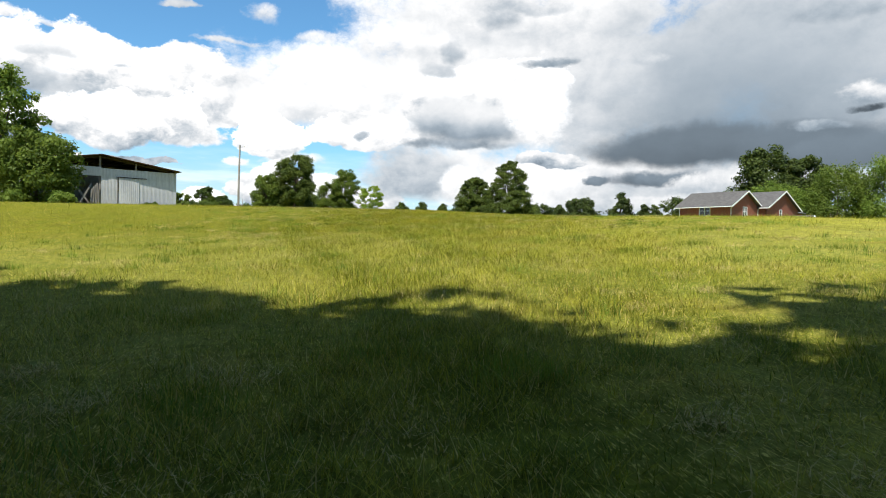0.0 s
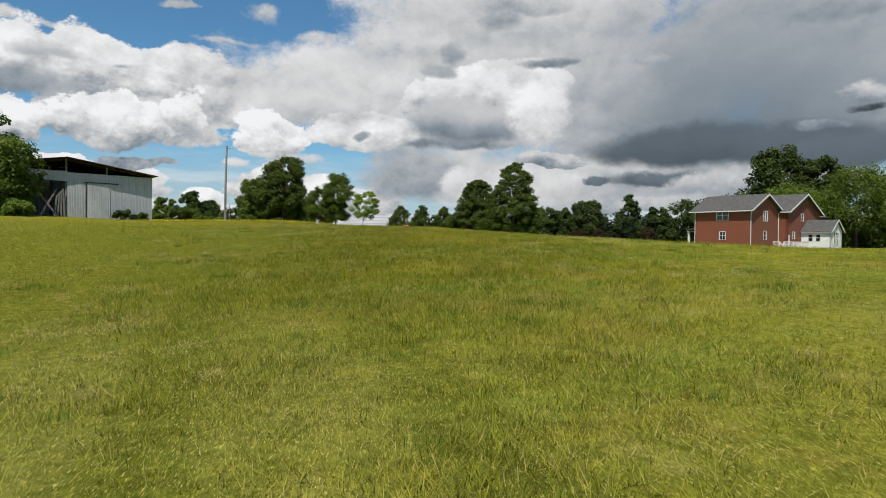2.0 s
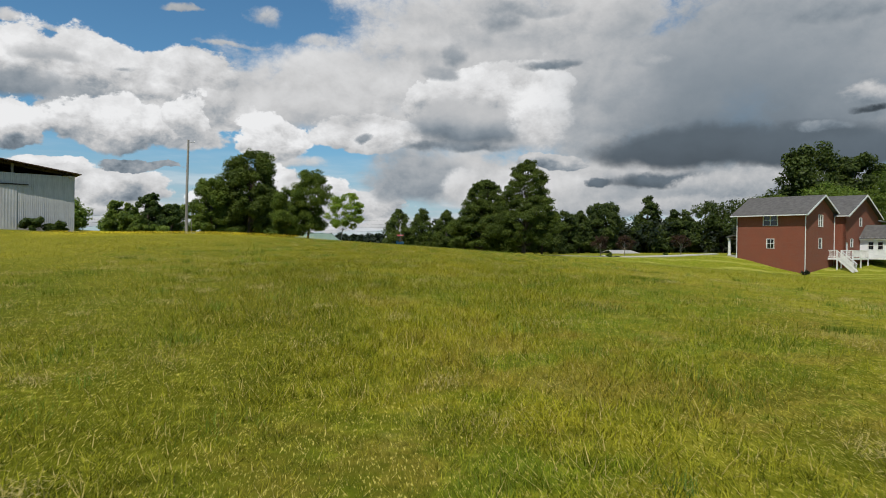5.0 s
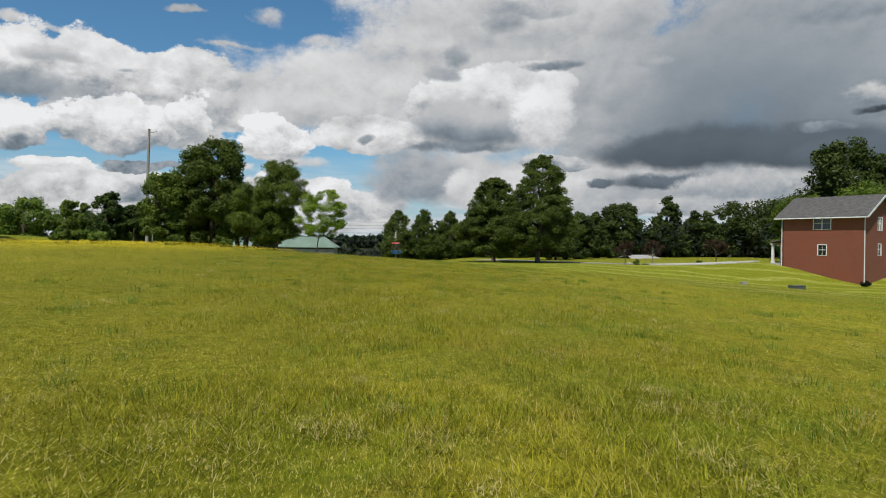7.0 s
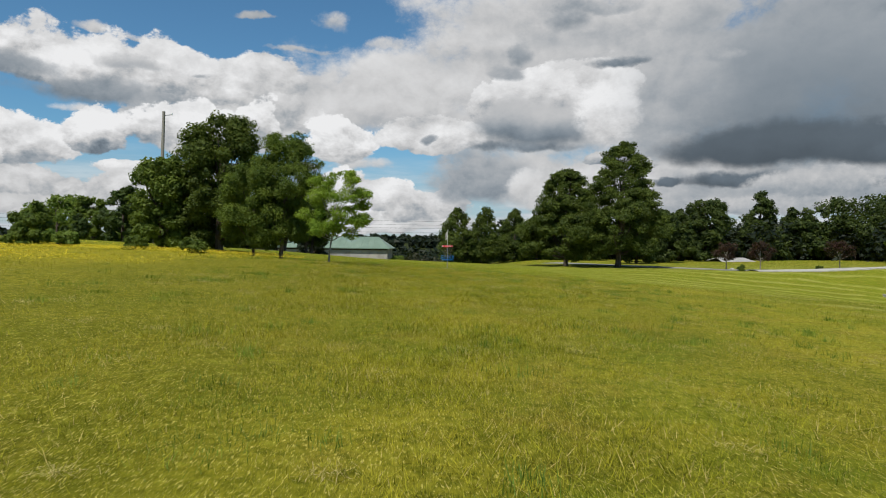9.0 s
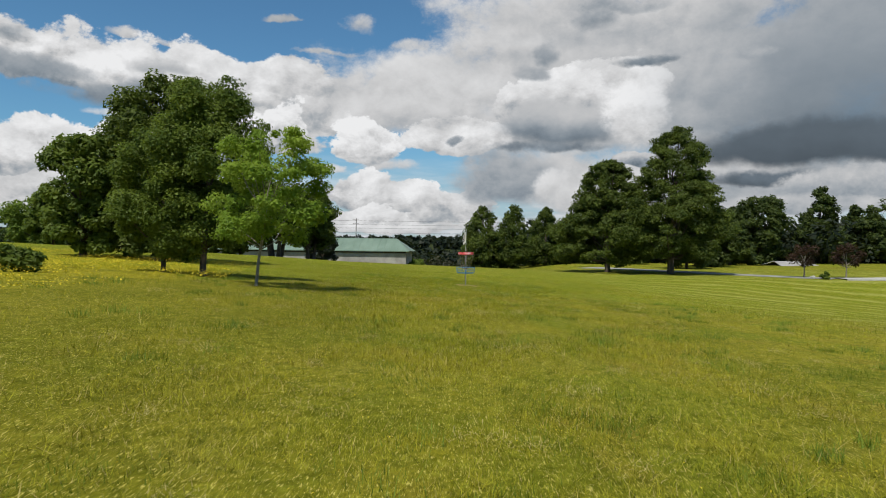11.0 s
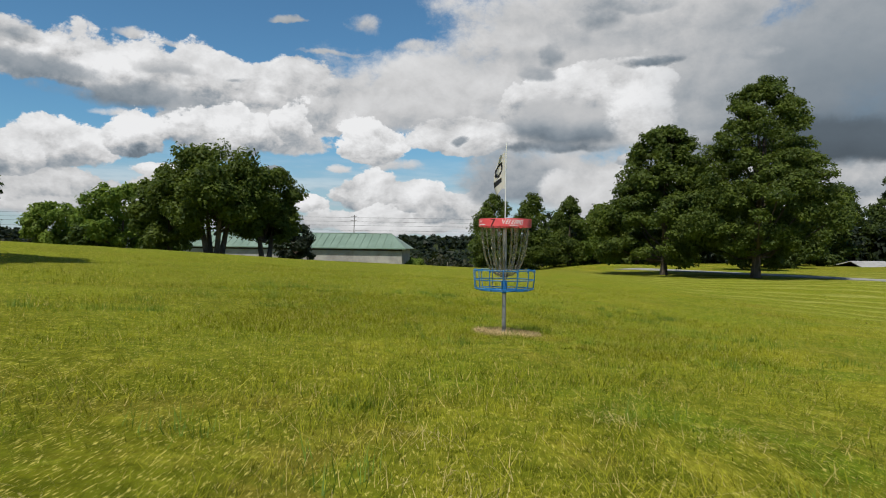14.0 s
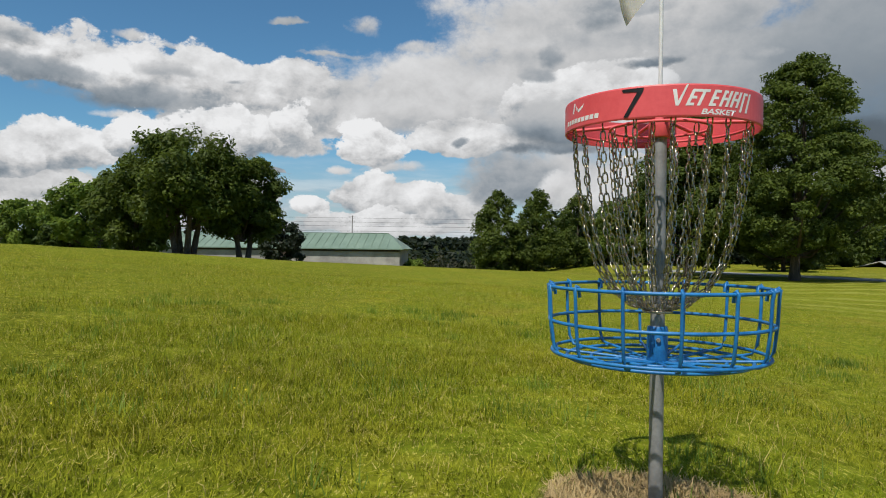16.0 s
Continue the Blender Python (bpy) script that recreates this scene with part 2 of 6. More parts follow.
# ---- materials ----
def material(name):
    m = bpy.data.materials.new(name)
    m.use_nodes = True
    g = Nodes(m.node_tree)
    b = g.add("ShaderNodeBsdfPrincipled")
    g.link(b.outputs[0], g.add("ShaderNodeOutputMaterial").inputs[0])
    return m, g, b


def worn(name, low, high, rough=0.7, scale=6.0, metal=0.0, bump=0.15, fine=40.0, spec=0.4, stretch=(1, 1, 1)):
    """A surface whose colour wanders between two tones at two sizes, with a slight relief."""
    m, g, b = material(name)
    co = g.vec("MULTIPLY", g.add("ShaderNodeTexCoord").outputs["Object"], stretch)
    n1, n2 = g.noise(co, scale, 5, 0.6), g.noise(co, fine, 4, 0.6)
    f = g.ramp(g.math("ADD", g.math("MULTIPLY", n1, 0.7), g.math("MULTIPLY", n2, 0.3)), 0.33, 0.67)
    g.link(g.mix(f, low, high), b.inputs["Base Color"])
    b.inputs["Roughness"].default_value, b.inputs["Metallic"].default_value = rough, metal
    b.inputs["Specular IOR Level"].default_value = spec
    if bump:
        n = g.add("ShaderNodeBump")
        n.inputs["Strength"].default_value, n.inputs["Distance"].default_value = bump, 0.01
        g.link(n2, n.inputs["Height"])
        g.link(n.outputs[0], b.inputs["Normal"])
    return m


def foliage(name, low, high, glow=0.35, tip=None):
    """Leaves: each differs, and lets some light through."""
    m, g, b = material(name)
    island = g.add("ShaderNodeNewGeometry").outputs["Random Per Island"]
    co = g.add("ShaderNodeTexCoord").outputs["Object"]
    f = g.math("ADD", g.math("MULTIPLY", island, 0.36), g.math("MULTIPLY", g.ramp(g.noise(co, 0.8, 3), 0.35, 0.65), 0.64))
    colour = g.mix(f, low, high)
    if tip:
        colour = g.mix(g.ramp(island, 0.93, 0.95), colour, tip)
    g.link(colour, b.inputs["Base Color"])
    b.inputs["Roughness"].default_value, b.inputs["Specular IOR Level"].default_value = 0.6, 0.25
    t = g.add("ShaderNodeBsdfTranslucent")
    g.link(g.mix(0.35, colour, (0.20, 0.26, 0.03)), t.inputs[0])
    mixed = g.add("ShaderNodeMixShader")
    mixed.inputs[0].default_value = glow
    g.link(b.outputs[0], mixed.inputs[1])
    g.link(t.outputs[0], mixed.inputs[2])
    out = [n for n in g.tree.nodes if n.bl_idname == "ShaderNodeOutputMaterial"][0]
    g.link(mixed.outputs[0], out.inputs[0])
    return m


def field_colour(g, co):
    """Colour of the mown meadow by place: green growth, straw, tracks, mowing rows, yellow flowers."""
    xyz = g.add("ShaderNodeSeparateXYZ")
    g.link(co, xyz.inputs[0])
    x, y, _ = xyz.outputs
    big, mid, small = g.noise(co, 0.09, 3, 0.5), g.noise(co, 0.45, 4, 0.6), g.noise(co, 2.6, 5, 0.65)
    f = g.math("ADD", g.math("MULTIPLY", mid, 0.5), g.math("MULTIPLY", small, 0.5))
    c = g.mix(g.ramp(f, 0.41, 0.59), (0.125, 0.165, 0.010), (0.330, 0.285, 0.020))
    c = g.mix(g.math("MULTIPLY", g.ramp(big, 0.4, 0.62), 0.5), c, (0.290, 0.255, 0.022))
    patch = g.noise(g.vec("MULTIPLY", co, (1.0, 0.45, 1.0)), 0.32, 3, 0.55)
    c = g.mix(g.math("MULTIPLY", g.ramp(patch, 0.50, 0.64), 0.70), c, (0.070, 0.108, 0.009))
    # swaths left by the mower along the strip
    wander = g.math("MULTIPLY_ADD", g.noise(g.vec("MULTIPLY", co, (1.0, 0.35, 1.0)), 0.16, 3), 5.0, g.math("MULTIPLY_ADD", y, -0.085, x))
    swath = g.ramp(g.math("SINE", g.math("MULTIPLY", wander, 2.1)), -0.5, 0.9)
    comb = g.noise(g.vec("MULTIPLY", co, (1.0, 0.16, 1.0)), 3.4, 4, 0.6)
    c = g.mix(g.math("MULTIPLY", swath, g.ramp(comb, 0.38, 0.62, 0.15, 0.80)), c, (0.130, 0.142, 0.008))
    c = g.mix(g.math("MULTIPLY", g.ramp(comb, 0.54, 0.68), 0.55), c, (0.430, 0.360, 0.040))
    rust = g.ramp(g.noise(g.vec("ADD", co, (11, 53, 0)), 0.75, 5, 0.65), 0.53, 0.64)
    c = g.mix(g.math("MULTIPLY", rust, 0.75), c, (0.290, 0.190, 0.040))
    straw = g.math("MULTIPLY", g.ramp(g.noise(co, 1.1, 5, 0.7), 0.56, 0.70), g.ramp(y, -40, -60, 0.30, 0.95))
    c = g.mix(straw, c, (0.42, 0.345, 0.11))
    mat = g.math("MULTIPLY", g.ramp(g.noise(g.vec("ADD", co, (5, 71, 0)), 0.9, 5, 0.7), 0.50, 0.62), g.ramp(y, -46, -60, 0.35, 0.80))
    c = g.mix(mat, c, (0.085, 0.092, 0.008))
    lush = g.math("MULTIPLY", g.ramp(g.noise(g.vec("ADD", co, (31, 7, 0)), 0.62, 5, 0.65), 0.52, 0.62), 0.75)
    c = g.mix(lush, c, (0.105, 0.185, 0.010))
    # rows left by the mower on the lower lawn towards the house
    wob = g.math("MULTIPLY_ADD", g.noise(co, 0.12, 2), 7.0, g.math("MULTIPLY_ADD", x, 0.34, y))
    rows = g.ramp(g.math("SINE", g.math("MULTIPLY", wob, 1.9)), 0.1, 0.95)
    where = g.math("MULTIPLY", g.ramp(x, 7, 13), g.math("MULTIPLY", g.ramp(y, -30, -16), g.ramp(y, 62, 40)))
    c = g.mix(g.math("MULTIPLY", where, 0.72), c, (0.150, 0.160, 0.012))
    c = g.mix(g.math("MULTIPLY", g.math("MULTIPLY", rows, where), g.ramp(small, 0.38, 0.62, 0.50, 1.0)), c, (0.50, 0.455, 0.15))
    # darker olive tone along the shed side, paler straw tone in the hollow
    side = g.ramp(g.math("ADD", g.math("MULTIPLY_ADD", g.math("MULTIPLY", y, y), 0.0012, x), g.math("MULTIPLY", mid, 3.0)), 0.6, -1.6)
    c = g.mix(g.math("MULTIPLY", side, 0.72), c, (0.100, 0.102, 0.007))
    c = g.mix(g.math("MULTIPLY", g.ramp(y, -60, -70), g.ramp(mid, 0.35, 0.65, 0.22, 0.55)), c, (0.470, 0.440, 0.135))
    # wheel tracks across the upper meadow
    track = g.math("MULTIPLY_ADD", y, 0.13, x)
    t1 = g.ramp(g.math("ABSOLUTE", g.math("SUBTRACT", track, -17.2)), 0.45, 0.15)
    t2 = g.ramp(g.math("ABSOLUTE", g.math("SUBTRACT", track, -15.4)), 0.45, 0.15)
    t = g.math("MULTIPLY", g.math("MAXIMUM", t1, t2), g.ramp(y, -36, -48))
    c = g.mix(g.math("MULTIPLY", t, 0.55), c, (0.08, 0.11, 0.010))
    flowery = g.math("MULTIPLY_ADD", g.math("ABSOLUTE", g.math("ADD", y, 9.5)), -0.22, g.math("SUBTRACT", -6.0, x))
    flowery = g.math("MULTIPLY", g.ramp(flowery, 0.0, 1.6), g.math("MULTIPLY", g.ramp(x, -25, -20), g.ramp(g.noise(co, 0.7, 4, 0.6), 0.34, 0.52)))
    flowery = g.math("MULTIPLY", flowery, g.math("MULTIPLY", g.ramp(y, -22, -16), g.ramp(y, 11, 6)))
    c = g.mix(g.math("MULTIPLY", flowery, 0.70), c, (0.50, 0.39, 0.014))
    # drier growth over the crest
    dry = g.math("MULTIPLY", g.ramp(y, -50, -40), g.math("MULTIPLY", g.ramp(y, -4, -10), g.ramp(x, 12, 6)))
    c = g.mix(g.math("MULTIPLY", dry, g.ramp(mid, 0.35, 0.65, 0.25, 0.50)), c, (0.390, 0.315, 0.034))
    # short lawn grass round the basket
    lawn = g.math("MULTIPLY", g.ramp(y, -7, 0), g.ramp(y, 60, 30))
    c = g.mix(g.math("MULTIPLY", lawn, g.ramp(mid, 0.38, 0.62, 0.70, 0.30)), c, (0.215, 0.250, 0.016))
    # tufts and hollows a hand across, lit tops and shaded dips painted in
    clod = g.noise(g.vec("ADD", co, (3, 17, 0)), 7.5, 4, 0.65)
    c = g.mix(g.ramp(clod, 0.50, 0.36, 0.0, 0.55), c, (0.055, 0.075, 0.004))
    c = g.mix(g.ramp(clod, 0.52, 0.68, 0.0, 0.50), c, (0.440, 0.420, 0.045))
    bare = g.math("ADD", g.math("POWER", g.math("MULTIPLY", g.math("SUBTRACT", x, 0.05), 2.25), 2.0), g.math("POWER", g.math("MULTIPLY", g.math("SUBTRACT", y, 0.03), 2.6), 2.0))
    bare = g.ramp(g.math("ADD", bare, g.math("MULTIPLY", small, 0.8)), 1.45, 0.95)
    c = g.mix(bare, c, (0.42, 0.33, 0.18))
    return g.vec("MULTIPLY", c, (0.955, 1.0, 0.92)), x, y


MEADOW, g, b = material("meadow")
co = g.add("ShaderNodeTexCoord").outputs["Object"]
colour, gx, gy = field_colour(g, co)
# thatch between the blades, its colour darkened for the shade in the gaps
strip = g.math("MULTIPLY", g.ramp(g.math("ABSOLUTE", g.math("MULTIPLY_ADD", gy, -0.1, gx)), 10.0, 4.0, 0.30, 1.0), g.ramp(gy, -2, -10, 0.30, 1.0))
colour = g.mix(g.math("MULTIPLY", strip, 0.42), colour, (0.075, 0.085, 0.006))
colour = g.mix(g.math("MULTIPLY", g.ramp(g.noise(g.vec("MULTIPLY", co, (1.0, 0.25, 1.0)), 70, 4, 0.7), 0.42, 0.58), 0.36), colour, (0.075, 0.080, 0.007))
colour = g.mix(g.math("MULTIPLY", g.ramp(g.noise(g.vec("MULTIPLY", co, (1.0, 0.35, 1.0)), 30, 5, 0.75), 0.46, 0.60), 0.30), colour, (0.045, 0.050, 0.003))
colour = g.mix(g.math("MULTIPLY", g.ramp(g.noise(g.vec("MULTIPLY", co, (1.0, 0.18, 1.0)), 90, 3, 0.7), 0.56, 0.66), 0.65), colour, (0.60, 0.52, 0.13))
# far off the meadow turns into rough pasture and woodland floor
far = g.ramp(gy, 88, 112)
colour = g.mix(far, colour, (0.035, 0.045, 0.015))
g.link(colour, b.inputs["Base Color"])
b.inputs["Roughness"].default_value, b.inputs["Specular IOR Level"].default_value = 0.9, 0.02
bn = g.add("ShaderNodeBump")
bn.inputs["Strength"].default_value, bn.inputs["Distance"].default_value = 0.5, 0.04
g.link(g.noise(co, 14, 6, 0.7), bn.inputs["Height"])
g.link(bn.outputs[0], b.inputs["Normal"])

BLADES, g, b = material("grass_blades")
co = g.add("ShaderNodeTexCoord").outputs["Object"]
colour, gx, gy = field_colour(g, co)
island = g.add("ShaderNodeNewGeometry").outputs["Random Per Island"]
colour = g.mix(g.ramp(island, 0.32, 0.28, 0.0, 0.45), colour, (0.050, 0.080, 0.004))
colour = g.mix(g.ramp(island, 0.3, 1.0, 0.05, 0.52, False), colour, (0.56, 0.54, 0.045))
colour = g.mix(g.ramp(island, 0.90, 0.93), colour, (0.52, 0.43, 0.15))
g.link(colour, b.inputs["Base Color"])
b.inputs["Roughness"].default_value, b.inputs["Specular IOR Level"].default_value = 0.7, 0.04
tr = g.add("ShaderNodeBsdfTranslucent")
g.link(colour, tr.inputs[0])
ms = g.add("ShaderNodeMixShader")
ms.inputs[0].default_value = 0.28
g.link(b.outputs[0], ms.inputs[1])
g.link(tr.outputs[0], ms.inputs[2])
g.link(ms.outputs[0], [n for n in g.tree.nodes if n.bl_idname == "ShaderNodeOutputMaterial"][0].inputs[0])

LEAF_OAK = foliage("leaf_oak", (0.034, 0.058, 0.010), (0.118, 0.156, 0.022), 0.40)
LEAF_DARK = foliage("leaf_dark", (0.026, 0.050, 0.011), (0.070, 0.108, 0.020), 0.38)
LEAF_BRIGHT = foliage("leaf_bright", (0.085, 0.150, 0.020), (0.200, 0.270, 0.040), 0.45)
LEAF_MID = foliage("leaf_mid", (0.056, 0.098, 0.013), (0.165, 0.220, 0.030), 0.45)
LEAF_YOUNG = foliage("leaf_young", (0.160, 0.270, 0.022), (0.350, 0.450, 0.060), 0.55)
LEAF_DEEP = foliage("leaf_deep", (0.021, 0.039, 0.009), (0.078, 0.108, 0.017), 0.30)
LEAF_PLUM = foliage("leaf_plum", (0.024, 0.010, 0.009), (0.060, 0.024, 0.019))
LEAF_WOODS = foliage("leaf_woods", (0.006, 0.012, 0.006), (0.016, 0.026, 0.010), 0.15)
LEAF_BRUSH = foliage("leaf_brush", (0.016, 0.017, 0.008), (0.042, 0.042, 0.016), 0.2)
BARK = worn("bark", (0.055, 0.042, 0.032), (0.13, 0.105, 0.085), 0.9, 8, 0, 0.6, 45, 0.2, (1, 1, 0.25))
PALE_BARK = worn("pale_bark", (0.16, 0.14, 0.11), (0.30, 0.27, 0.22), 0.9, 8, 0, 0.4, 45, 0.2, (1, 1, 0.25))


# ---- building helpers ----
def part(name, mesh, mat, parent=None, label="", smooth=False):
    """One mesh object, from a bmesh or a mesh, under its thing."""
    if isinstance(mesh, bmesh.types.BMesh):
        data = bpy.data.meshes.new(name)
        mesh.to_mesh(data)
        mesh.free()
    else:
        data = mesh
    if mat is not None and not data.materials:
        data.materials.append(mat)
    if smooth:
        data.polygons.foreach_set("use_smooth", np.ones(len(data.polygons), bool))
    ob = new(name, data)
    ob.parent = parent
    if label:
        ob["label"] = label
    return ob


def thing(name, m, label, category, group="", kind=""):
    ob = new(name)
    ob.empty_display_size = 0.2
    ob.matrix_basis = m
    return tagged(ob, label, category, group, kind)


def mesh_from(name, verts, faces, mat=None):
    data = bpy.data.meshes.new(name)
    data.from_pydata([tuple(v) for v in verts], [], faces)
    data.update()
    if mat:
        data.materials.append(mat)
    return data


def soup(name, verts, size, mat=None):
    """A mesh of separate faces with `size` corners each, from an array of corners."""
    verts = np.asarray(verts, np.float32).reshape(-1, 3)
    n = len(verts) // size
    data = bpy.data.meshes.new(name)
    data.vertices.add(len(verts))
    data.vertices.foreach_set("co", verts.ravel())
    data.loops.add(n * size)
    data.loops.foreach_set("vertex_index", np.arange(n * size, dtype=np.int32))
    data.polygons.add(n)
    data.polygons.foreach_set("loop_start", np.arange(0, n * size, size, dtype=np.int32))
    data.update(calc_edges=True)
    if mat:
        data.materials.append(mat)
    return data


def box(bm, x0, x1, y0, y1, z0, z1, bevel=0.0):
    made = bmesh.ops.create_cube(bm, size=1)
    for v in made["verts"]:
        v.co = Vector(((x0 + x1) / 2 + v.co.x * (x1 - x0), (y0 + y1) / 2 + v.co.y * (y1 - y0), (z0 + z1) / 2 + v.co.z * (z1 - z0)))
    if bevel:
        edges = {e for v in made["verts"] for e in v.link_edges}
        bmesh.ops.bevel(bm, geom=list(edges), offset=bevel, segments=1, affect="EDGES")
    return bm


def boxed(*a, **k):
    return box(bmesh.new(), *a, **k)


def tube(bm, points, radii, sides=8, closed=False, caps=True):
    """A round bar along points."""
    pts = [Vector(p) for p in points]
    radii = radii if hasattr(radii, "__len__") else [radii] * len(pts)
    rings, n = [], len(pts)
    for i, p in enumerate(pts):
        a = pts[(i - 1) % n] if closed or i else pts[0]
        c = pts[(i + 1) % n] if closed or i < n - 1 else pts[-1]
        t = (c - a).normalized()
        ref = Vector((0, 0, 1)) if abs(t.z) < 0.9 else Vector((1, 0, 0))
        u = t.cross(ref).normalized()
        v = u.cross(t)
        rings.append([bm.verts.new(p + (u * math.cos(k * math.tau / sides) + v * math.sin(k * math.tau / sides)) * radii[i]) for k in range(sides)])
    for i in range(n if closed else n - 1):
        r, s = rings[i], rings[(i + 1) % n]
        for k in range(sides):
            bm.faces.new((r[k], r[(k + 1) % sides], s[(k + 1) % sides], s[k]))
    if caps and not closed:
        # own corners, so that the flat ends leave the round sides evenly shaded
        bm.faces.new([bm.verts.new(v.co) for v in rings[0][::-1]])
        bm.faces.new([bm.verts.new(v.co) for v in rings[-1]])
    return bm


def tubed(*a, **k):
    return tube(bmesh.new(), *a, **k)


def prism(points, depth, axis):
    """A flat outline given thickness along an axis vector."""
    bm = bmesh.new()
    vs = [bm.verts.new(p) for p in points]
    f = bm.faces.new(vs)
    out = bmesh.ops.extrude_face_region(bm, geom=[f])
    bmesh.ops.translate(bm, verts=[v for v in out["geom"] if isinstance(v, bmesh.types.BMVert)], vec=Vector(axis) * depth)
    bmesh.ops.recalc_face_normals(bm, faces=bm.faces)
    return bm


# ---- ground ----
PROFILE_Y = [-140, -95, -78, -69, -60, -49, -41, -30, -12, 0, 20, 40, 60, 82, 110, 160, 400]
CENTRE_Y = [-80, -63, -50, -36, -22, -10, 0, 20]          # the mown strip along which the land was laid out
CENTRE_X = [-8.2, -5.9, -4.2, -2.3, -1.2, -0.8, -0.6, -0.3]
PROFILE_Z = [-4.6, -3.5, -2.66, -1.92, -1.15, -0.34, 0.03, 0.10, 0.38, -0.04, -0.22, -0.50, -0.95, -2.0, -3.2, -5.0, -14.0]


def ease(a, b, x):
    w = np.clip((np.asarray(x, float) - a) / (b - a), 0, 1)
    return w * w * (3 - 2 * w)


def ground(x, y):
    """Height of the meadow: it climbs out of a hollow, crests, and falls off to the house side."""
    x, y = np.asarray(x, float), np.asarray(y, float)
    z, total = 0, 0
    for k in range(-4, 5):
        w = math.exp(-k * k / 6)
        z, total = z + w * np.interp(y + k * 1.6, PROFILE_Y, PROFILE_Z), total + w
    z = z / total
    fade = 1 - 0.42 * ease(5, 45, y) - 0.25 * ease(45, 110, y)
    left = 0.050 * (1 - ease(-66, -48, y)) - 0.058 * ease(-50, -12, y) * fade
    right = 0.050 * (1 - ease(-64, -50, y)) - 0.058 * ease(-56, -38, y) * fade
    off = x - np.interp(y, CENTRE_Y, CENTRE_X)
    z = z + np.where(off < 0, left, right) * 55 * np.tanh(off / 55) - 1.3 * np.exp(-((x - 42) / 20) ** 2 - ((y - 2) / 20) ** 2)
    shelf = -0.98 + 0.008 * (x - 22) - 0.03 * np.maximum(y - 92, 0)
    shelf = shelf + 0.45 * np.exp(-((x - 50) / 9) ** 2 - ((y - 31) / 7) ** 2)
    z = z + 0.045 * np.exp(-(x * x + y * y) / 18.0)
    z = z - 0.20 * ease(3.0, 6.5, x) * np.exp(-((y + 58) / 8) ** 2)
    z = z + 0.28 * ease(3, 15, -x) * np.exp(-((y - 26) / 17) ** 2)
    z = z - 0.95 * ease(9, 27, -x) * np.exp(-((y + 19) / 17) ** 2)
    w = ease(6, 22, x) * ease(18.5, 31, y) * (1 - ease(200, 400, y))
    z = z * (1 - w) + shelf * w
    # valley and the wooded ridge beyond
    far = np.hypot(x, y)
    z = np.where(far > 400, np.maximum(z, -16), z)
    return z + 26 * ease(420, 900, y) * (0.8 + 0.2 * np.sin(x / 170.0)) + 0.0 * far


def spread(limit, fine, core, steps):
    inner = np.arange(-core, core + fine / 2, fine)
    outer = core * (limit / core) ** (np.arange(1, steps + 1) / steps)
    return np.concatenate([-outer[::-1], inner, outer])


gx_, gy_ = spread(4200, 1.0, 70, 24), spread(4200, 1.0, 95, 24)
GX, GY = np.meshgrid(gx_, gy_)
rough = 0.03 * np.sin(GX * 1.7 + 1.3 * np.sin(GY * 0.9)) * np.sin(GY * 1.3 + np.sin(GX * 0.7)) * (np.hypot(GX, GY) < 100)
GZ = ground(GX, GY) + rough
nx, ny = len(gx_), len(gy_)
idx = np.arange(nx * ny).reshape(ny, nx)
quads = np.stack([idx[:-1, :-1], idx[:-1, 1:], idx[1:, 1:], idx[1:, :-1]], -1).reshape(-1, 4)
data = bpy.data.meshes.new("ground")
data.vertices.add(nx * ny)
data.vertices.foreach_set("co", np.stack([GX, GY, GZ], -1).astype(np.float32).ravel())
data.loops.add(quads.size)
data.loops.foreach_set("vertex_index", quads.astype(np.int32).ravel())
data.polygons.add(len(quads))
data.polygons.foreach_set("loop_start", np.arange(0, quads.size, 4, dtype=np.int32))
data.update(calc_edges=True)
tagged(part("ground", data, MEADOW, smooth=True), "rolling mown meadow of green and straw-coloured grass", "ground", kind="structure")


def on_ground(x, y, turn=0.0, sink=0.0):
    return pose(x, y, float(ground(x, y)) - sink, 0, 0, turn)


# ---- trees ----
def leaves(name, centres, radii, count, size, rng, mat, flat=0.7, shell=0.45, droop=0.15):
    """Many single leaves in clumps, each a small pointed blade that mostly faces out of its clump."""
    centres, radii = np.asarray(centres, float), np.asarray(radii, float)
    weight = radii ** 2 / np.sum(radii ** 2)
    pick = rng.choice(len(centres), count, p=weight)
    d = rng.normal(size=(count, 3))
    d /= np.linalg.norm(d, axis=1, keepdims=True)
    r = (shell + (1.0 - shell) * rng.random(count) ** 0.6) * radii[pick] * (0.88 + 0.24 * rng.random(count))
    pos = centres[pick] + d * r[:, None] * np.array([1, 1, flat]) + rng.normal(size=(count, 3)) * (0.05 * radii[pick])[:, None]
    out = d * 0.8 + np.array([0, 0, 0.55]) + rng.normal(size=(count, 3)) * 0.38
    out /= np.linalg.norm(out, axis=1, keepdims=True)
    along = np.cross(out, rng.normal(size=(count, 3)))
    along /= np.linalg.norm(along, axis=1, keepdims=True)
    across = np.cross(out, along)
    s = (size * (0.7 + 0.7 * rng.random(count)))[:, None]
    tip = along * s - np.array([0, 0, droop]) * s * 0.5
    corners = np.stack([pos - tip * 0.5 - across * s * 0.36, pos - tip * 0.5 + across * s * 0.36, pos + tip * 0.62], 1)
    return soup(name, corners, 3, mat)


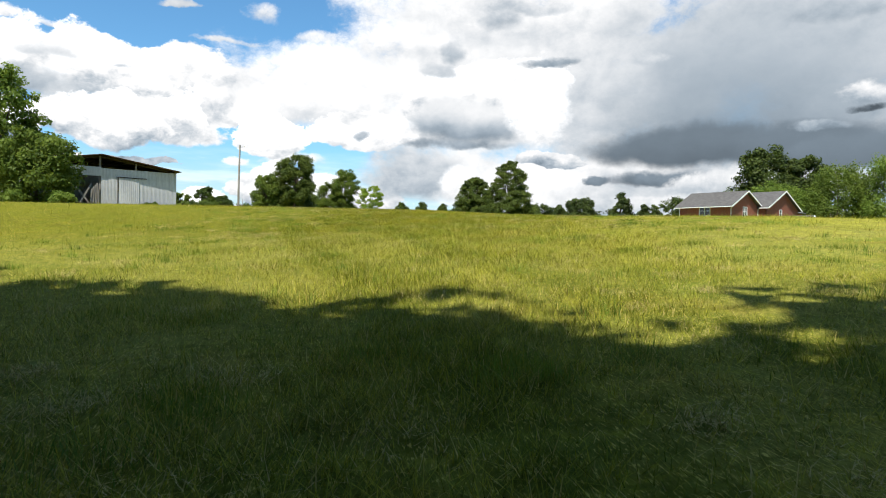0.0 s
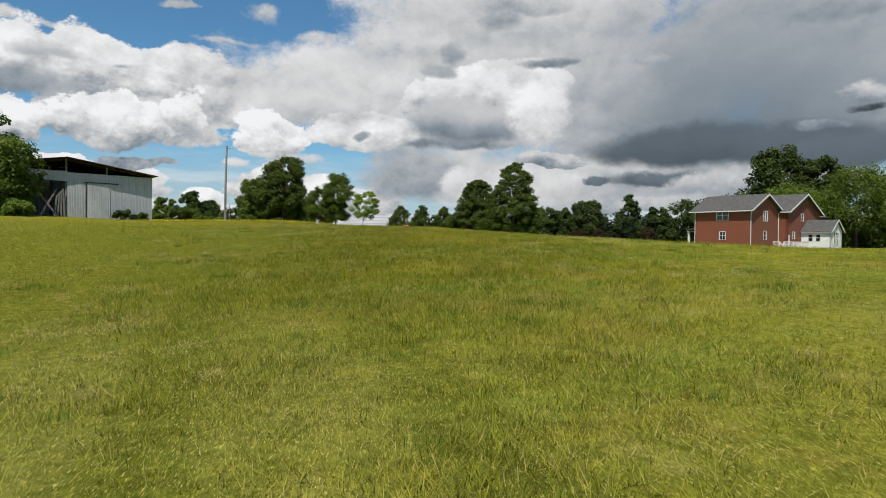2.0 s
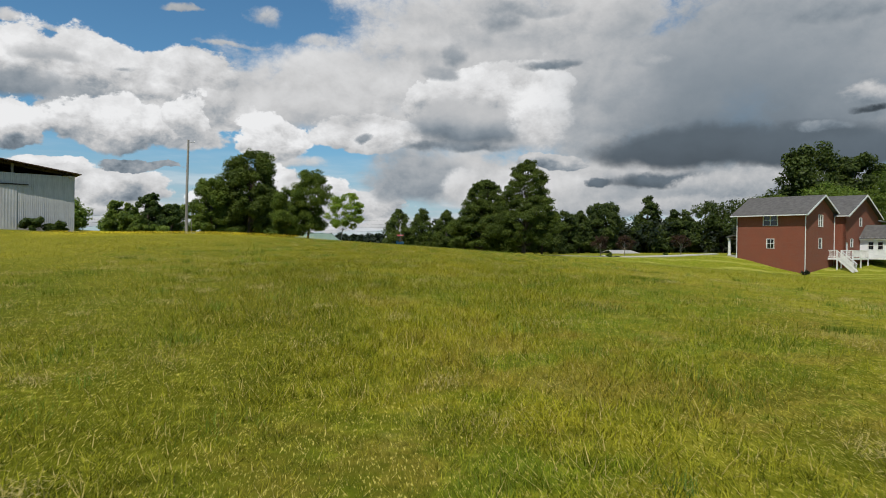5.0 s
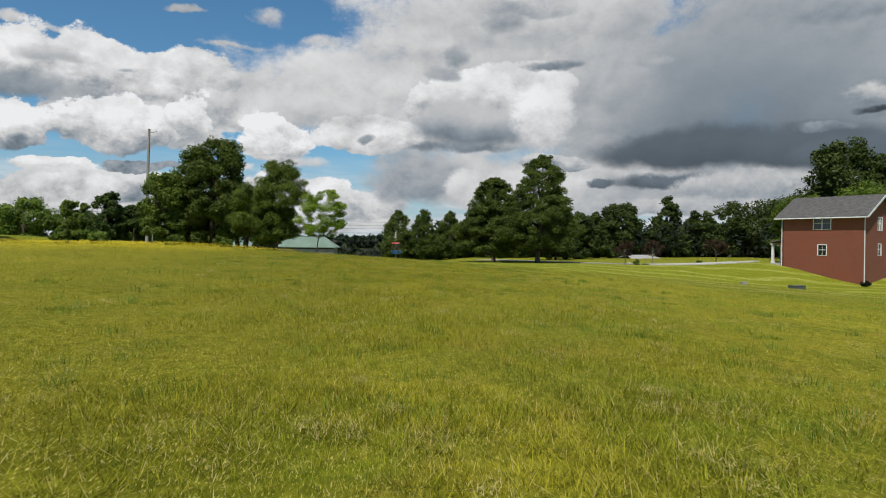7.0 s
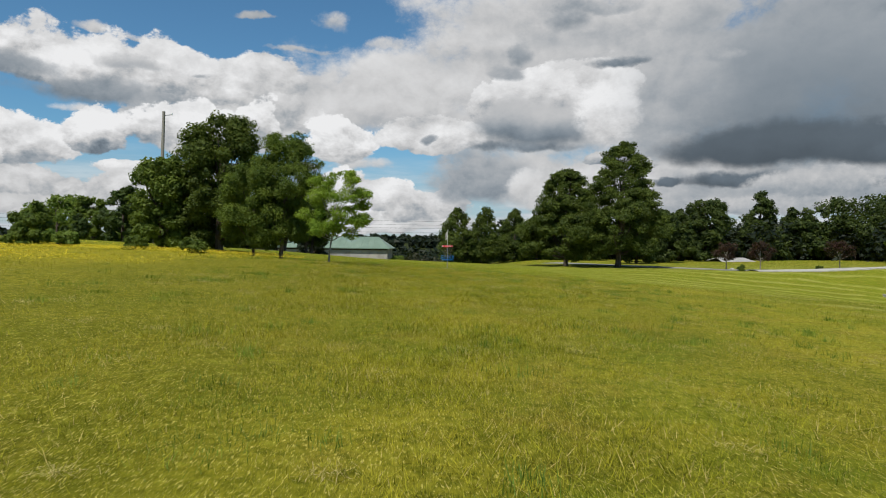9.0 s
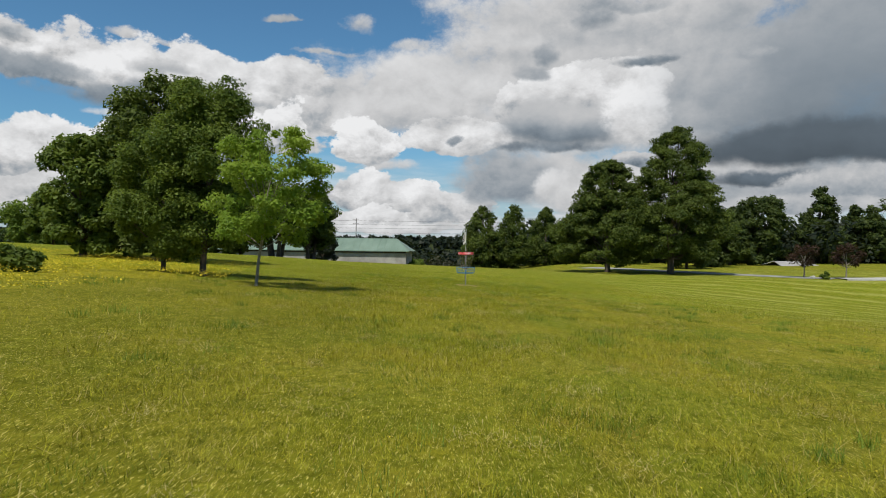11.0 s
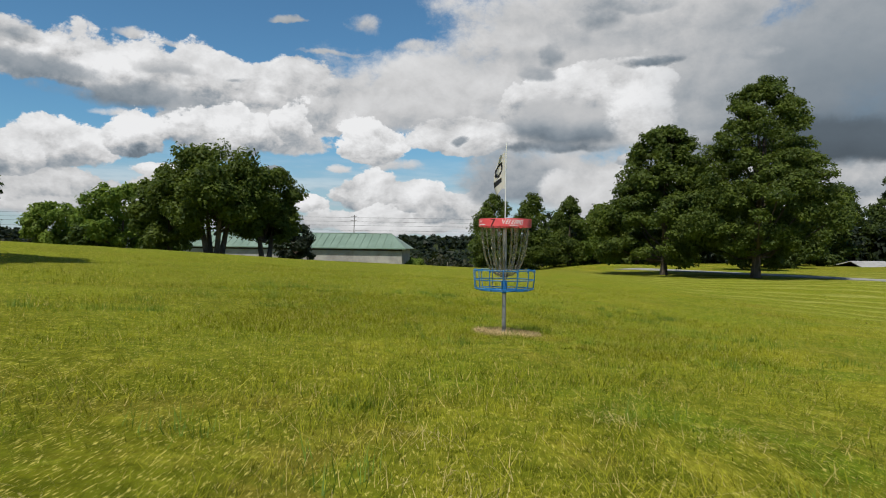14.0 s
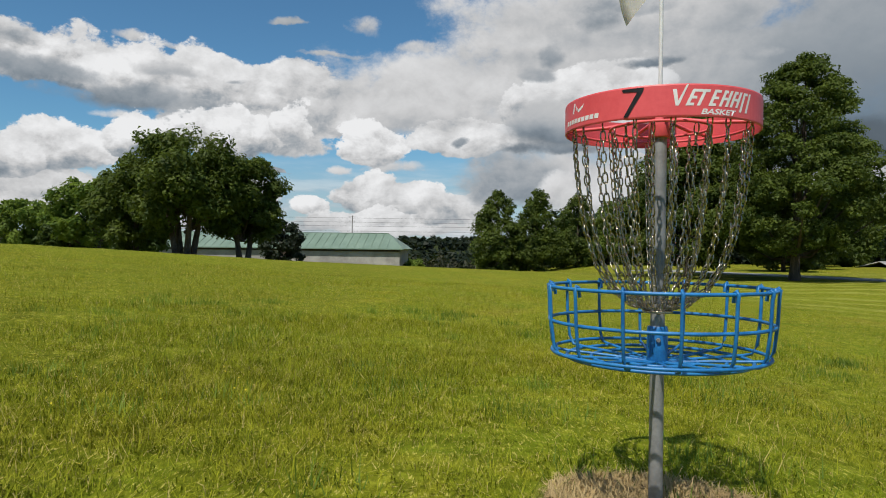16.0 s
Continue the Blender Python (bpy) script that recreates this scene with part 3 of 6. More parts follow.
def budded(centres, radii, rng, buds=4, reach=0.62, small=0.55):
    """Each clump breaks into smaller ones on its outer side, so that the crown is lumpy at two sizes."""
    centres, radii = np.asarray(centres, float), np.asarray(radii, float)
    d = rng.normal(size=(len(centres), buds, 3)) + np.array([0, 0, 0.35])
    d /= np.linalg.norm(d, axis=2, keepdims=True)
    c = centres[:, None] + d * (radii * reach)[:, None, None] * np.array([1, 1, 0.75])
    r = radii[:, None] * small * (0.7 + 0.6 * rng.random((len(centres), buds)))
    return np.concatenate([centres, c.reshape(-1, 3)]), np.concatenate([radii * 0.8, r.ravel()])


def envelope(kind, f):
    """Crown radius at a height fraction."""
    if kind == "cone":
        return 0.10 + 0.98 * (1 - f) ** 0.85
    if kind == "pin":
        return (0.80 + 0.22 * np.sin(np.pi * min(f * 2.2, 1.0))) * (1 - f ** 2.8) ** 0.60 * (1 - 0.24 * f) + 0.05
    if kind == "ovate":
        return 0.06 + 0.96 * np.sin(np.pi * min(0.5, 0.22 + 0.9 * f)) * (1 - max(f - 0.25, 0.0) / 0.75) ** 0.72
    if kind == "column":
        return 0.30 + 0.75 * np.sin(np.pi * (0.15 + 0.78 * f)) ** 0.8
    return 0.25 + 0.80 * np.sin(np.pi * (0.10 + 0.82 * f)) ** 0.7


def tree(name, x, y, height, width, shape, mat, label, seed, clear=0.15, clumps=60, count=7000, leaf=0.3, trunk=None, bark=None, lean=(0, 0), limbs=9, stems=1, category="tree", clump_size=0.2, flat=0.75):
    """A tapered trunk, limbs and an uneven crown of single leaves."""
    rng = np.random.default_rng(seed)
    bark = bark or BARK
    trunk = trunk or 0.018 * height + 0.06
    t = thing(name, on_ground(x, y, 0, 0.05), label, category)
    centres, radii = [], []
    for k in range(clumps):
        f = (k + rng.random()) / clumps
        e = envelope(shape, f) * width / 2
        a = rng.random() * math.tau
        rr = e * (0.30 + 0.66 * rng.random() ** 0.5)
        z = height * (clear + (1 - clear) * f * 0.94)
        c = width * clump_size * (0.55 + 0.6 * rng.random()) * (0.45 + 0.55 * envelope(shape, f))
        centres.append((rr * math.cos(a) + lean[0] * f, rr * math.sin(a) + lean[1] * f, z))
        radii.append(c)
    centres.append((lean[0], lean[1], height * 0.94))
    radii.append(width * clump_size * 0.35)
    part("crown", leaves(name + "_crown", *budded(centres, radii, rng), int(count * 1.45), leaf, rng, mat, flat), mat, t)
    for s in range(stems):
        a = s * math.tau / stems + rng.random()
        ox, oy = (0.0, 0.0) if stems == 1 else (width * 0.16 * math.cos(a), width * 0.16 * math.sin(a))
        pts = [(ox * (0.4 + q), oy * (0.4 + q), -0.1 + (height * 0.82) * q) for q in (0, 0.06, 0.25, 0.5, 0.75, 1.0)]
        pts = [(p[0] + lean[0] * max(q - 0.1, 0) + rng.normal() * 0.01 * height * q, p[1] + lean[1] * max(q - 0.1, 0), p[2]) for p, q in zip(pts, (0, 0.06, 0.25, 0.5, 0.75, 1.0))]
        part("trunk", tubed(pts, [trunk * w for w in (1.45, 1.05, 0.88, 0.6, 0.34, 0.1)], 9), bark, t, smooth=True)
    order = rng.permutation(clumps)[:limbs]
    for k in order:
        c = Vector(centres[k])
        z0 = max(c.z * 0.62 - 0.1 * width, height * clear * 0.8)
        q = z0 / (height * 0.82)
        start = Vector((lean[0] * q, lean[1] * q, z0))
        mid = start.lerp(c, 0.5) + Vector((0, 0, -0.03 * height))
        part("limb", tubed([start, mid, c], [trunk * 0.42, trunk * 0.26, trunk * 0.08], 6), bark, t, smooth=True)
    return t


# ---- trees of the place ----
tree("spruce_like_tree", -13.2, 4.9, 8.3, 4.5, "column", LEAF_OAK, "tall dense dark green tree in the meadow group", 11, 0.06, 150, 34000, 0.15, limbs=10, clump_size=0.2)
tree("rounded_tree", -16.5, 4.7, 5.6, 3.3, "round", LEAF_MID, "rounded leafy green tree beside a taller dark one", 12, 0.06, 90, 15000, 0.16)
tree("rounded_tree", -15.3, 6.8, 5.0, 3.6, "round", LEAF_DARK, "dark leafy tree behind the meadow group", 13, 0.08, 50, 6500, 0.18)
tree("forked_tree", -7.5, -6.6, 5.5, 2.6, "column", LEAF_MID, "slim leafy tree with a narrow rounded top", 14, 0.14, 90, 34000, 0.072, 0.085, lean=(0.25, 0), clump_size=0.24)
tree("forked_tree", -8.8, -6.0, 3.9, 2.7, "round", LEAF_MID, "low spreading leafy tree beside a slim one", 15, 0.14, 70, 23000, 0.072, 0.065)
tree("young_tree", -5.05, -10.5, 3.55, 2.6, "round", LEAF_YOUNG, "young tree with thin airy light green foliage", 16, 0.30, 44, 13000, 0.062, 0.035, PALE_BARK, (0.35, 0.1), 14, clump_size=0.17, flat=0.55)
tree("meadow_edge_tree", -49, 57.9, 7.2, 7.2, "round", LEAF_BRIGHT, "broad green tree at the meadow's edge", 17, 0.06, 60, 6000, 0.34)
tree("meadow_edge_tree", -28, 27.6, 5.3, 3.4, "column", LEAF_DARK, "narrow dark green tree beyond the utility pole", 18, 0.06, 50, 5000, 0.24)
tree("meadow_edge_tree", -31.5, 29.5, 4.4, 3.6, "round", LEAF_MID, "low leafy green tree beyond the utility pole", 19, 0.06, 45, 4500, 0.24)
tree("meadow_edge_tree", -25.5, 28.5, 4.2, 3.2, "round", LEAF_DARK, "low dark leafy tree beyond the utility pole", 20, 0.06, 45, 4500, 0.24)
tree("shade_tree", -15.9, 38.8, 7.3, 7.0, "round", LEAF_OAK, "broad spreading dark green shade tree with several trunks", 21, 0.24, 110, 22000, 0.20, stems=4, limbs=12)
tree("shade_tree", -13.1, 41.5, 6.6, 4.6, "round", LEAF_OAK, "rounded dark green shade tree beside the barn", 22, 0.22, 90, 15000, 0.20, stems=2)
tree("shade_tree", -19.8, 41.0, 6.2, 4.8, "round", LEAF_OAK, "dark green shade tree in the clump by the barn", 23, 0.10, 60, 8000, 0.25)
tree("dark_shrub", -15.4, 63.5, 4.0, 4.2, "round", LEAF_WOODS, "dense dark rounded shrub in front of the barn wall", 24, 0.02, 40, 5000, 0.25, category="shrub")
tree("meadow_edge_tree", -31.6, 59.3, 6.8, 7.0, "round", LEAF_BRIGHT, "light leafy tree near the far utility pole", 25, 0.12, 60, 6500, 0.32, clump_size=0.17)
tree("meadow_edge_tree", -26.0, 56.0, 5.4, 5.0, "round", LEAF_DARK, "dark leafy tree beside the barn clump", 26, 0.04, 45, 5000, 0.30)
tree("meadow_edge_tree", -43.8, 69.2, 5.8, 6.4, "round", LEAF_BRIGHT, "rounded green tree along the far fence line", 27, 0.05, 50, 5500, 0.34)
tree("meadow_edge_tree", -58, 72.0, 6.0, 7.0, "round", LEAF_DARK, "dark green tree along the far fence line", 28, 0.05, 50, 5000, 0.36)
tree("meadow_edge_tree", -37.5, 66.0, 4.0, 5.0, "round", LEAF_DARK, "low bushy tree along the far fence line", 29, 0.02, 40, 4500, 0.32)
for k, (cx, cy, h, w) in enumerate(((6.5, 76.0, 9.9, 7.2), (11.3, 78.0, 10.2, 7.2), (17.0, 82.0, 9.6, 6.8), (21.0, 82.0, 8.2, 6.4), (25.5, 80.0, 8.4, 6.8), (30.0, 80, 8.0, 6.8))):
    tree("cedar", cx, cy, h, w, "ovate", LEAF_MID if k == 3 else LEAF_OAK, "pointed dark green cedar in a row behind the meadow", 40 + k, 0.03, 90, 9500, 0.27, limbs=6, clump_size=0.19)
tree("pin_oak", 22.4, 41.0, 15.0, 11.8, "pin", LEAF_OAK, "large pyramidal pin oak standing alone on the lawn", 50, 0.13, 260, 58000, 0.175, 0.30, lean=(0.6, 0.0), limbs=24, clump_size=0.115, flat=0.5)
tree("pin_oak", 17.6, 46.5, 12.4, 11.6, "pin", LEAF_OAK, "large dark leafy oak beside the drive", 51, 0.12, 220, 42000, 0.22, 0.26, limbs=18, clump_size=0.12, flat=0.55)
tree("roadside_tree", 30.5, 58.0, 7.4, 6.4, "round", LEAF_DEEP, "dark leafy tree behind the oaks", 52, 0.06, 60, 8500, 0.34)
tree("roadside_tree", 37.0, 66.0, 8.2, 6.6, "round", LEAF_DEEP, "dark leafy tree behind the drive", 53, 0.06, 60, 8500, 0.37)
tree("roadside_tree", 44.0, 76.0, 9.0, 7.5, "cone", LEAF_DEEP, "broad pointed dark tree behind the drive", 54, 0.05, 60, 8500, 0.39)
tree("roadside_tree", 52.3, 83.9, 11.2, 8.2, "round", LEAF_DEEP, "leafy tree beyond the drive", 55, 0.06, 70, 8500, 0.41)
tree("cedar", 65.8, 89.8, 13.6, 10.5, "cone", LEAF_DEEP, "large broad dark cedar beyond the drive", 56, 0.03, 90, 9000, 0.42, limbs=6, clump_size=0.17)
tree("roadside_tree", 76, 92, 10.5, 9, "round", LEAF_DEEP, "leafy tree in the wood behind the house", 57, 0.04, 60, 8500, 0.48)
tree("roadside_tree", 86, 92, 12.5, 13, "round", LEAF_DEEP, "broad leafy tree in the wood behind the house", 58, 0.04, 80, 8000, 0.48)
tree("roadside_tree", 96, 90, 14, 14, "round", LEAF_DEEP, "broad leafy tree in the wood behind the house", 59, 0.04, 80, 8000, 0.48)
tree("tall_tree", 102.6, 84.0, 25.6, 13.0, "column", LEAF_DEEP, "very tall dark tree rising above the house roof", 60, 0.10, 90, 15000, 0.62, clump_size=0.24)
tree("tall_tree", 110.6, 78.0, 22.8, 10.5, "round", LEAF_DEEP, "tall dark tree behind the house", 61, 0.10, 90, 13000, 0.62, clump_size=0.24)
for k, (cx, cy, h, w) in enumerate(((80, 66, 11.6, 9), (91, 62, 13.6, 14), (101, 55, 17, 15), (108, 46, 18.5, 16), (112, 36, 18, 16), (116, 25, 17.5, 15), (119, 13, 16.5, 15), (100, 30, 9, 10), (103, 18, 8, 9), (106, 8, 8, 9), (124, 2, 16, 15))):
    tree("woodland_tree", cx, cy, h, w, "round", (LEAF_MID, LEAF_BRIGHT, LEAF_MID, LEAF_BRIGHT, LEAF_YOUNG, LEAF_BRIGHT, LEAF_BRIGHT, LEAF_YOUNG, LEAF_BRIGHT, LEAF_BRIGHT, LEAF_MID)[k], "leafy woodland tree behind the brick house", 70 + k, 0.02, 110, 15500, 0.40, clump_size=0.23)
for k, (cx, cy) in enumerate(((31.8, 34.0), (35.2, 33.4), (43.6, 33.0))):
    tree("plum_tree", cx, cy, 2.95, 2.6, "round", LEAF_PLUM, "small thin purple-leaved plum tree by the concrete pad", 90 + k, 0.40, 30, 1500, 0.15, 0.07, PALE_BARK, limbs=12)
tree("locust_tree", -39, -11.0, 12.4, 7.4, "column", LEAF_BRIGHT, "tall airy tree with bare twigs beside the shed", 95, 0.14, 75, 9000, 0.30, limbs=14, clump_size=0.19, flat=0.42)
tree("locust_tree", -34.8, -13.0, 6.4, 7.0, "round", LEAF_MID, "bushy dark tree against the shed", 96, 0.03, 70, 9500, 0.26)
tree("locust_tree", -45.0, -6.0, 11.0, 8.0, "round", LEAF_MID, "leafy tree beside the shed", 97, 0.06, 60, 8000, 0.32)
for k, (cx, cy, h, w) in enumerate(((-17.9, -81.4, 18.0, 11.3), (-14.0, -83.7, 16.5, 10.2), (-4.2, -84.5, 17.0, 11), (-0.5, -92.5, 15.5, 10), (6.4, -95.7, 15.0, 10), (-23.1, -77.7, 17.0, 11), (-19.9, -92.3, 18.0, 13), (-28.0, -72.0, 15, 11), (-24.0, -66.0, 9.0, 8))):
    tree("hollow_tree", cx, cy, h, w, "round", LEAF_OAK, "broad leafy tree at the low edge of the meadow", 100 + k, 0.16, 120, (15000, 13500, 5200, 5200, 5200, 15000, 7500, 9500, 8500)[k], 0.56)


# ---- bushes and far woods ----
def bush(name, x, y, h, w, mat, label, seed, count=1800, leaf=0.16):
    rng = np.random.default_rng(seed)
    t = thing(name, on_ground(x, y), label, "bush")
    n = 16
    a, r = rng.random(n) * math.tau, (rng.random(n) ** 0.5) * w * 0.36
    z = h * (0.12 + 0.62 * rng.random(n)) * (1 - 0.7 * (r / (w * 0.5)) ** 2)
    part("foliage", leaves("bush", *budded(np.stack([r * np.cos(a), r * np.sin(a), z], 1), w * (0.10 + 0.10 * rng.random(n)), rng), int(count * 1.5), leaf, rng, mat, 0.8, 0.3), mat, t)
    for k in range(5):
        part("stem", tubed([(0, 0, -0.05), (0.4 * r[k] * math.cos(a[k]), 0.4 * r[k] * math.sin(a[k]), z[k] * 0.5), (r[k] * math.cos(a[k]), r[k] * math.sin(a[k]), z[k])], [0.025, 0.018, 0.008], 5), BARK, t)
    return t


bush("bush", -27.1, -5.2, 1.6, 2.0, LEAF_DARK, "dark leafy weed bush against the shed wall", 201)
bush("bush", -25.6, -4.5, 1.1, 2.2, LEAF_DARK, "dark low bush against the shed wall", 202)
bush("bush", -21.0, -1.5, 1.4, 1.8, LEAF_MID, "green bush beside the shed", 203)
bush("bush", -19.6, -0.5, 1.2, 1.9, LEAF_BRIGHT, "light green bush beside the shed", 204)
bush("bush", -22.5, 2.5, 2.9, 2.6, LEAF_MID, "tall leafy bush between shed and pole", 205, 3200)
bush("bush", -20.7, 3.5, 2.6, 1.8, LEAF_DARK, "upright leafy bush between shed and pole", 206, 2600)
bush("bush", -12.6, -9.0, 0.7, 1.1, LEAF_MID, "small weedy bush in the yellow flowers", 207, 1200, 0.1)
bush("bush", -9.8, -11.0, 0.65, 1.1, LEAF_MID, "small weedy bush in the meadow", 208, 1200, 0.1)
bush("bush", -32.0, -15.5, 1.7, 3.2, LEAF_BRIGHT, "bright green overgrown weeds by the shed", 209, 2600)
bush("bush", -35.4, -18.5, 1.9, 3.8, LEAF_BRIGHT, "bright green overgrown weeds by the shed", 210, 2600)
bush("bush", -39.5, -20.5, 2.1, 4.2, LEAF_BRIGHT, "green overgrown weeds by the shed", 211, 2600)
bush("bush", -3.4, 86.0, 2.2, 4.2, LEAF_BRIGHT, "light green shrub at the barn's corner", 212, 2600, 0.2)
bush("bush", 52.7, 18.7, 0.9, 1.1, LEAF_WOODS, "dark clipped shrub at the house corner", 213, 1500, 0.1)
bush("bush", 32.0, 31.2, 0.9, 0.9, LEAF_MID, "small green shrub by the concrete pad", 214, 900, 0.12)
bush("bush", 40.6, 31.8, 0.6, 0.8, LEAF_MID, "small green shrub by the concrete pad", 215, 900, 0.1)


def woods(name, rows, count, leaf, mat, label, seed):
    """A far belt of trees, no single one of which can be told apart."""
    rng = np.random.default_rng(seed)
    c, r = [], []
    for x0, y0, x1, y1, n, h in rows:
        for k in range(n):
            f = (k + rng.random()) / n
            x, y = x0 + (x1 - x0) * f, y0 + (y1 - y0) * f + rng.normal() * h * 0.4
            top = h * (0.7 + 0.5 * rng.random())
            base = float(ground(x, y))
            for q in (0.15, 0.4, 0.62):
                c.append((x + rng.normal() * h * 0.45, y + rng.normal() * h * 0.3, base + top * q))
                r.append(h * (0.46 - 0.16 * q))
    tagged(part(name, leaves(name, c, r, count, leaf, rng, mat, 0.9, 0.4), mat), label, "woods", kind="stuff")


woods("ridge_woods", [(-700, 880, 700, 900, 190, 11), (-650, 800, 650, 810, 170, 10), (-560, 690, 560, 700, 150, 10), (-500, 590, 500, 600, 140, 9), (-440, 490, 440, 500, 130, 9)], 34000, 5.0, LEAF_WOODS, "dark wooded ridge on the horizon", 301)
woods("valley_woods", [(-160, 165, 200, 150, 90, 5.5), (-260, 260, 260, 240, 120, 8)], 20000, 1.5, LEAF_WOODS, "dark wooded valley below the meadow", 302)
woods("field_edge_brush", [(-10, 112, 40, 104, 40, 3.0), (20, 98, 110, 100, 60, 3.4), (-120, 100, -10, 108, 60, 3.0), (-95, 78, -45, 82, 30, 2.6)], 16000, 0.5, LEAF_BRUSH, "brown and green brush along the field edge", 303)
# unseen belt added behind the start to block sky light and deepen shade
woods("sky_block_woods", [(-75, -92, -20, -104, 40, 9), (-20, -104, 45, -106, 44, 9), (-80, -60, -75, -92, 20, 8)], 12000, 1.6, LEAF_WOODS, "unseen dark wood added to block sky light over the low meadow", 305)
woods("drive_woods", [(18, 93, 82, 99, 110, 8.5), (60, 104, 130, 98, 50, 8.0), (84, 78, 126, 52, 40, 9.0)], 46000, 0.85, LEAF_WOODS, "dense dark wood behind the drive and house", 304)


# ---- disc golf basket ----
GALV = worn("galvanised_steel", (0.22, 0.225, 0.23), (0.34, 0.345, 0.35), 0.62, 14, 0.45, 0.08, 90, 0.4)
CHROME = worn("chain_steel", (0.27, 0.225, 0.16), (0.60, 0.53, 0.42), 0.27, 30, 1.0, 0.0, 120, 0.5)
BLUE = worn("blue_powder_coat", (0.008, 0.115, 0.34), (0.022, 0.205, 0.50), 0.42, 18, 0.0, 0.1, 160, 0.5)
RED = worn("red_band_paint", (0.70, 0.075, 0.085), (0.80, 0.115, 0.125), 0.45, 3, 0.0, 0.02, 60, 0.45)
WHITE_INK = worn("white_ink", (0.72, 0.70, 0.69), (0.84, 0.82, 0.81), 0.6, 20, 0.0, 0.0, 60)
BLACK_INK = worn("black_ink", (0.006, 0.006, 0.007), (0.018, 0.017, 0.018), 0.5, 20, 0.0, 0.0, 60)
WHITE_ROD = worn("white_fibreglass", (0.66, 0.66, 0.65), (0.80, 0.80, 0.79), 0.5, 8, 0.0, 0.02, 60)
FLAG_CLOTH, fg, fb = material("flag_cloth")
fco = fg.add("ShaderNodeTexCoord").outputs["Object"]
fcol = fg.mix(fg.noise(fco, 14, 4), (0.56, 0.52, 0.45), (0.76, 0.73, 0.67))
fg.link(fcol, fb.inputs["Base Color"])
fb.inputs["Roughness"].default_value = 0.8
ftr = fg.add("ShaderNodeBsdfTranslucent")
fg.link(fcol, ftr.inputs[0])
fms = fg.add("ShaderNodeMixShader")
fms.inputs[0].default_value = 0.25
fg.link(fb.outputs[0], fms.inputs[1])
fg.link(ftr.outputs[0], fms.inputs[2])
fg.link(fms.outputs[0], [n for n in fg.tree.nodes if n.bl_idname == "ShaderNodeOutputMaterial"][0].inputs[0])

basket = thing("disc_golf_basket", pose(0, 0, 0, 0, 0, 0), "disc golf basket with red band, steel chains and blue wire cage", "disc golf basket")
RIM_R, RIM_Z, MID_Z, LOW_Z, BAND_R, BAND_Z0, BAND_Z1 = 0.335, 0.692, 0.588, 0.492, 0.288, 1.166, 1.254
TO_EYE = math.atan2(-0.947, -0.32)          # the band's printed side


def ring(r, z, n=48):
    return [(r * math.cos(k * math.tau / n), r * math.sin(k * math.tau / n), z) for k in range(n)]


part("pole", tubed([(0, 0, -0.3), (0, 0, 0.3), (0, 0, 0.8), (0, 0, 1.245)], 0.0215, 20), GALV, basket, "galvanised steel pole", True)
for r, z, name in ((RIM_R, RIM_Z, "rim_wire"), (0.331, MID_Z, "hoop_wire"), (0.322, LOW_Z, "hoop_wire"), (0.275, LOW_Z - 0.018, "floor_wire"), (0.200, LOW_Z - 0.022, "floor_wire"), (0.120, LOW_Z - 0.026, "floor_wire")):
    part(name, tubed(ring(r, z), 0.0055, 7, closed=True), BLUE, basket, smooth=True)
SPOKES = 14
for k in range(SPOKES):
    a = TO_EYE + (k + 0.42) * math.tau / SPOKES
    c, s = math.cos(a), math.sin(a)
    prof = [(0.324, RIM_Z - 0.022), (0.328, RIM_Z + 0.006), (0.337, RIM_Z + 0.010), (0.343, RIM_Z + 0.001), (0.340, RIM_Z - 0.02), (0.336, MID_Z), (0.327, LOW_Z + 0.02), (0.310, LOW_Z - 0.008), (0.28, LOW_Z - 0.012), (0.15, LOW_Z - 0.020), (0.026, LOW_Z - 0.030)]
    part("spoke_wire", tubed([(r * c, r * s, z) for r, z in prof], 0.0052, 6), BLUE, basket, smooth=True)
sleeve = bmesh.new()
tube(sleeve, [(0, 0, 0.440), (0, 0, 0.446), (0, 0, 0.566), (0, 0, 0.572)], [0.0285, 0.0315, 0.0315, 0.0285], 20)
sleeve = part("sleeve", sleeve, BLUE, basket, "blue sleeve welded under the cage", True)
ba = TO_EYE + 0.10
part("bolt", tubed([(0.030 * math.cos(ba), 0.030 * math.sin(ba), 0.532), (0.0385 * math.cos(ba), 0.0385 * math.sin(ba), 0.532)], [0.0075, 0.0065], 6), GALV, sleeve, "small steel bolt")
band = bmesh.new()
rings = [[band.verts.new((r * math.cos(k * math.tau / 96), r * math.sin(k * math.tau / 96), z)) for k in range(96)] for r, z in ((BAND_R, BAND_Z0), (BAND_R + 0.0015, BAND_Z0 + 0.004), (BAND_R + 0.0015, BAND_Z1 - 0.004), (BAND_R, BAND_Z1), (BAND_R - 0.0035, BAND_Z1), (BAND_R - 0.0035, BAND_Z0))]
for i in range(6):
    for k in range(96):
        band.faces.new((rings[i][k], rings[i][(k + 1) % 96], rings[(i + 1) % 6][(k + 1) % 96], rings[(i + 1) % 6][k]))
bmesh.ops.recalc_face_normals(band, faces=band.faces)
band = part("band", band, RED, basket, "red painted sheet metal band")
for k in range(6):
    a = TO_EYE + 0.45 + k * math.tau / 6
    part("support_arm", tubed([(0.024 * math.cos(a), 0.024 * math.sin(a), 1.215), (0.16 * math.cos(a), 0.16 * math.sin(a), 1.195), (0.285 * math.cos(a), 0.285 * math.sin(a), 1.190)], 0.006, 6), RED, basket, smooth=True)
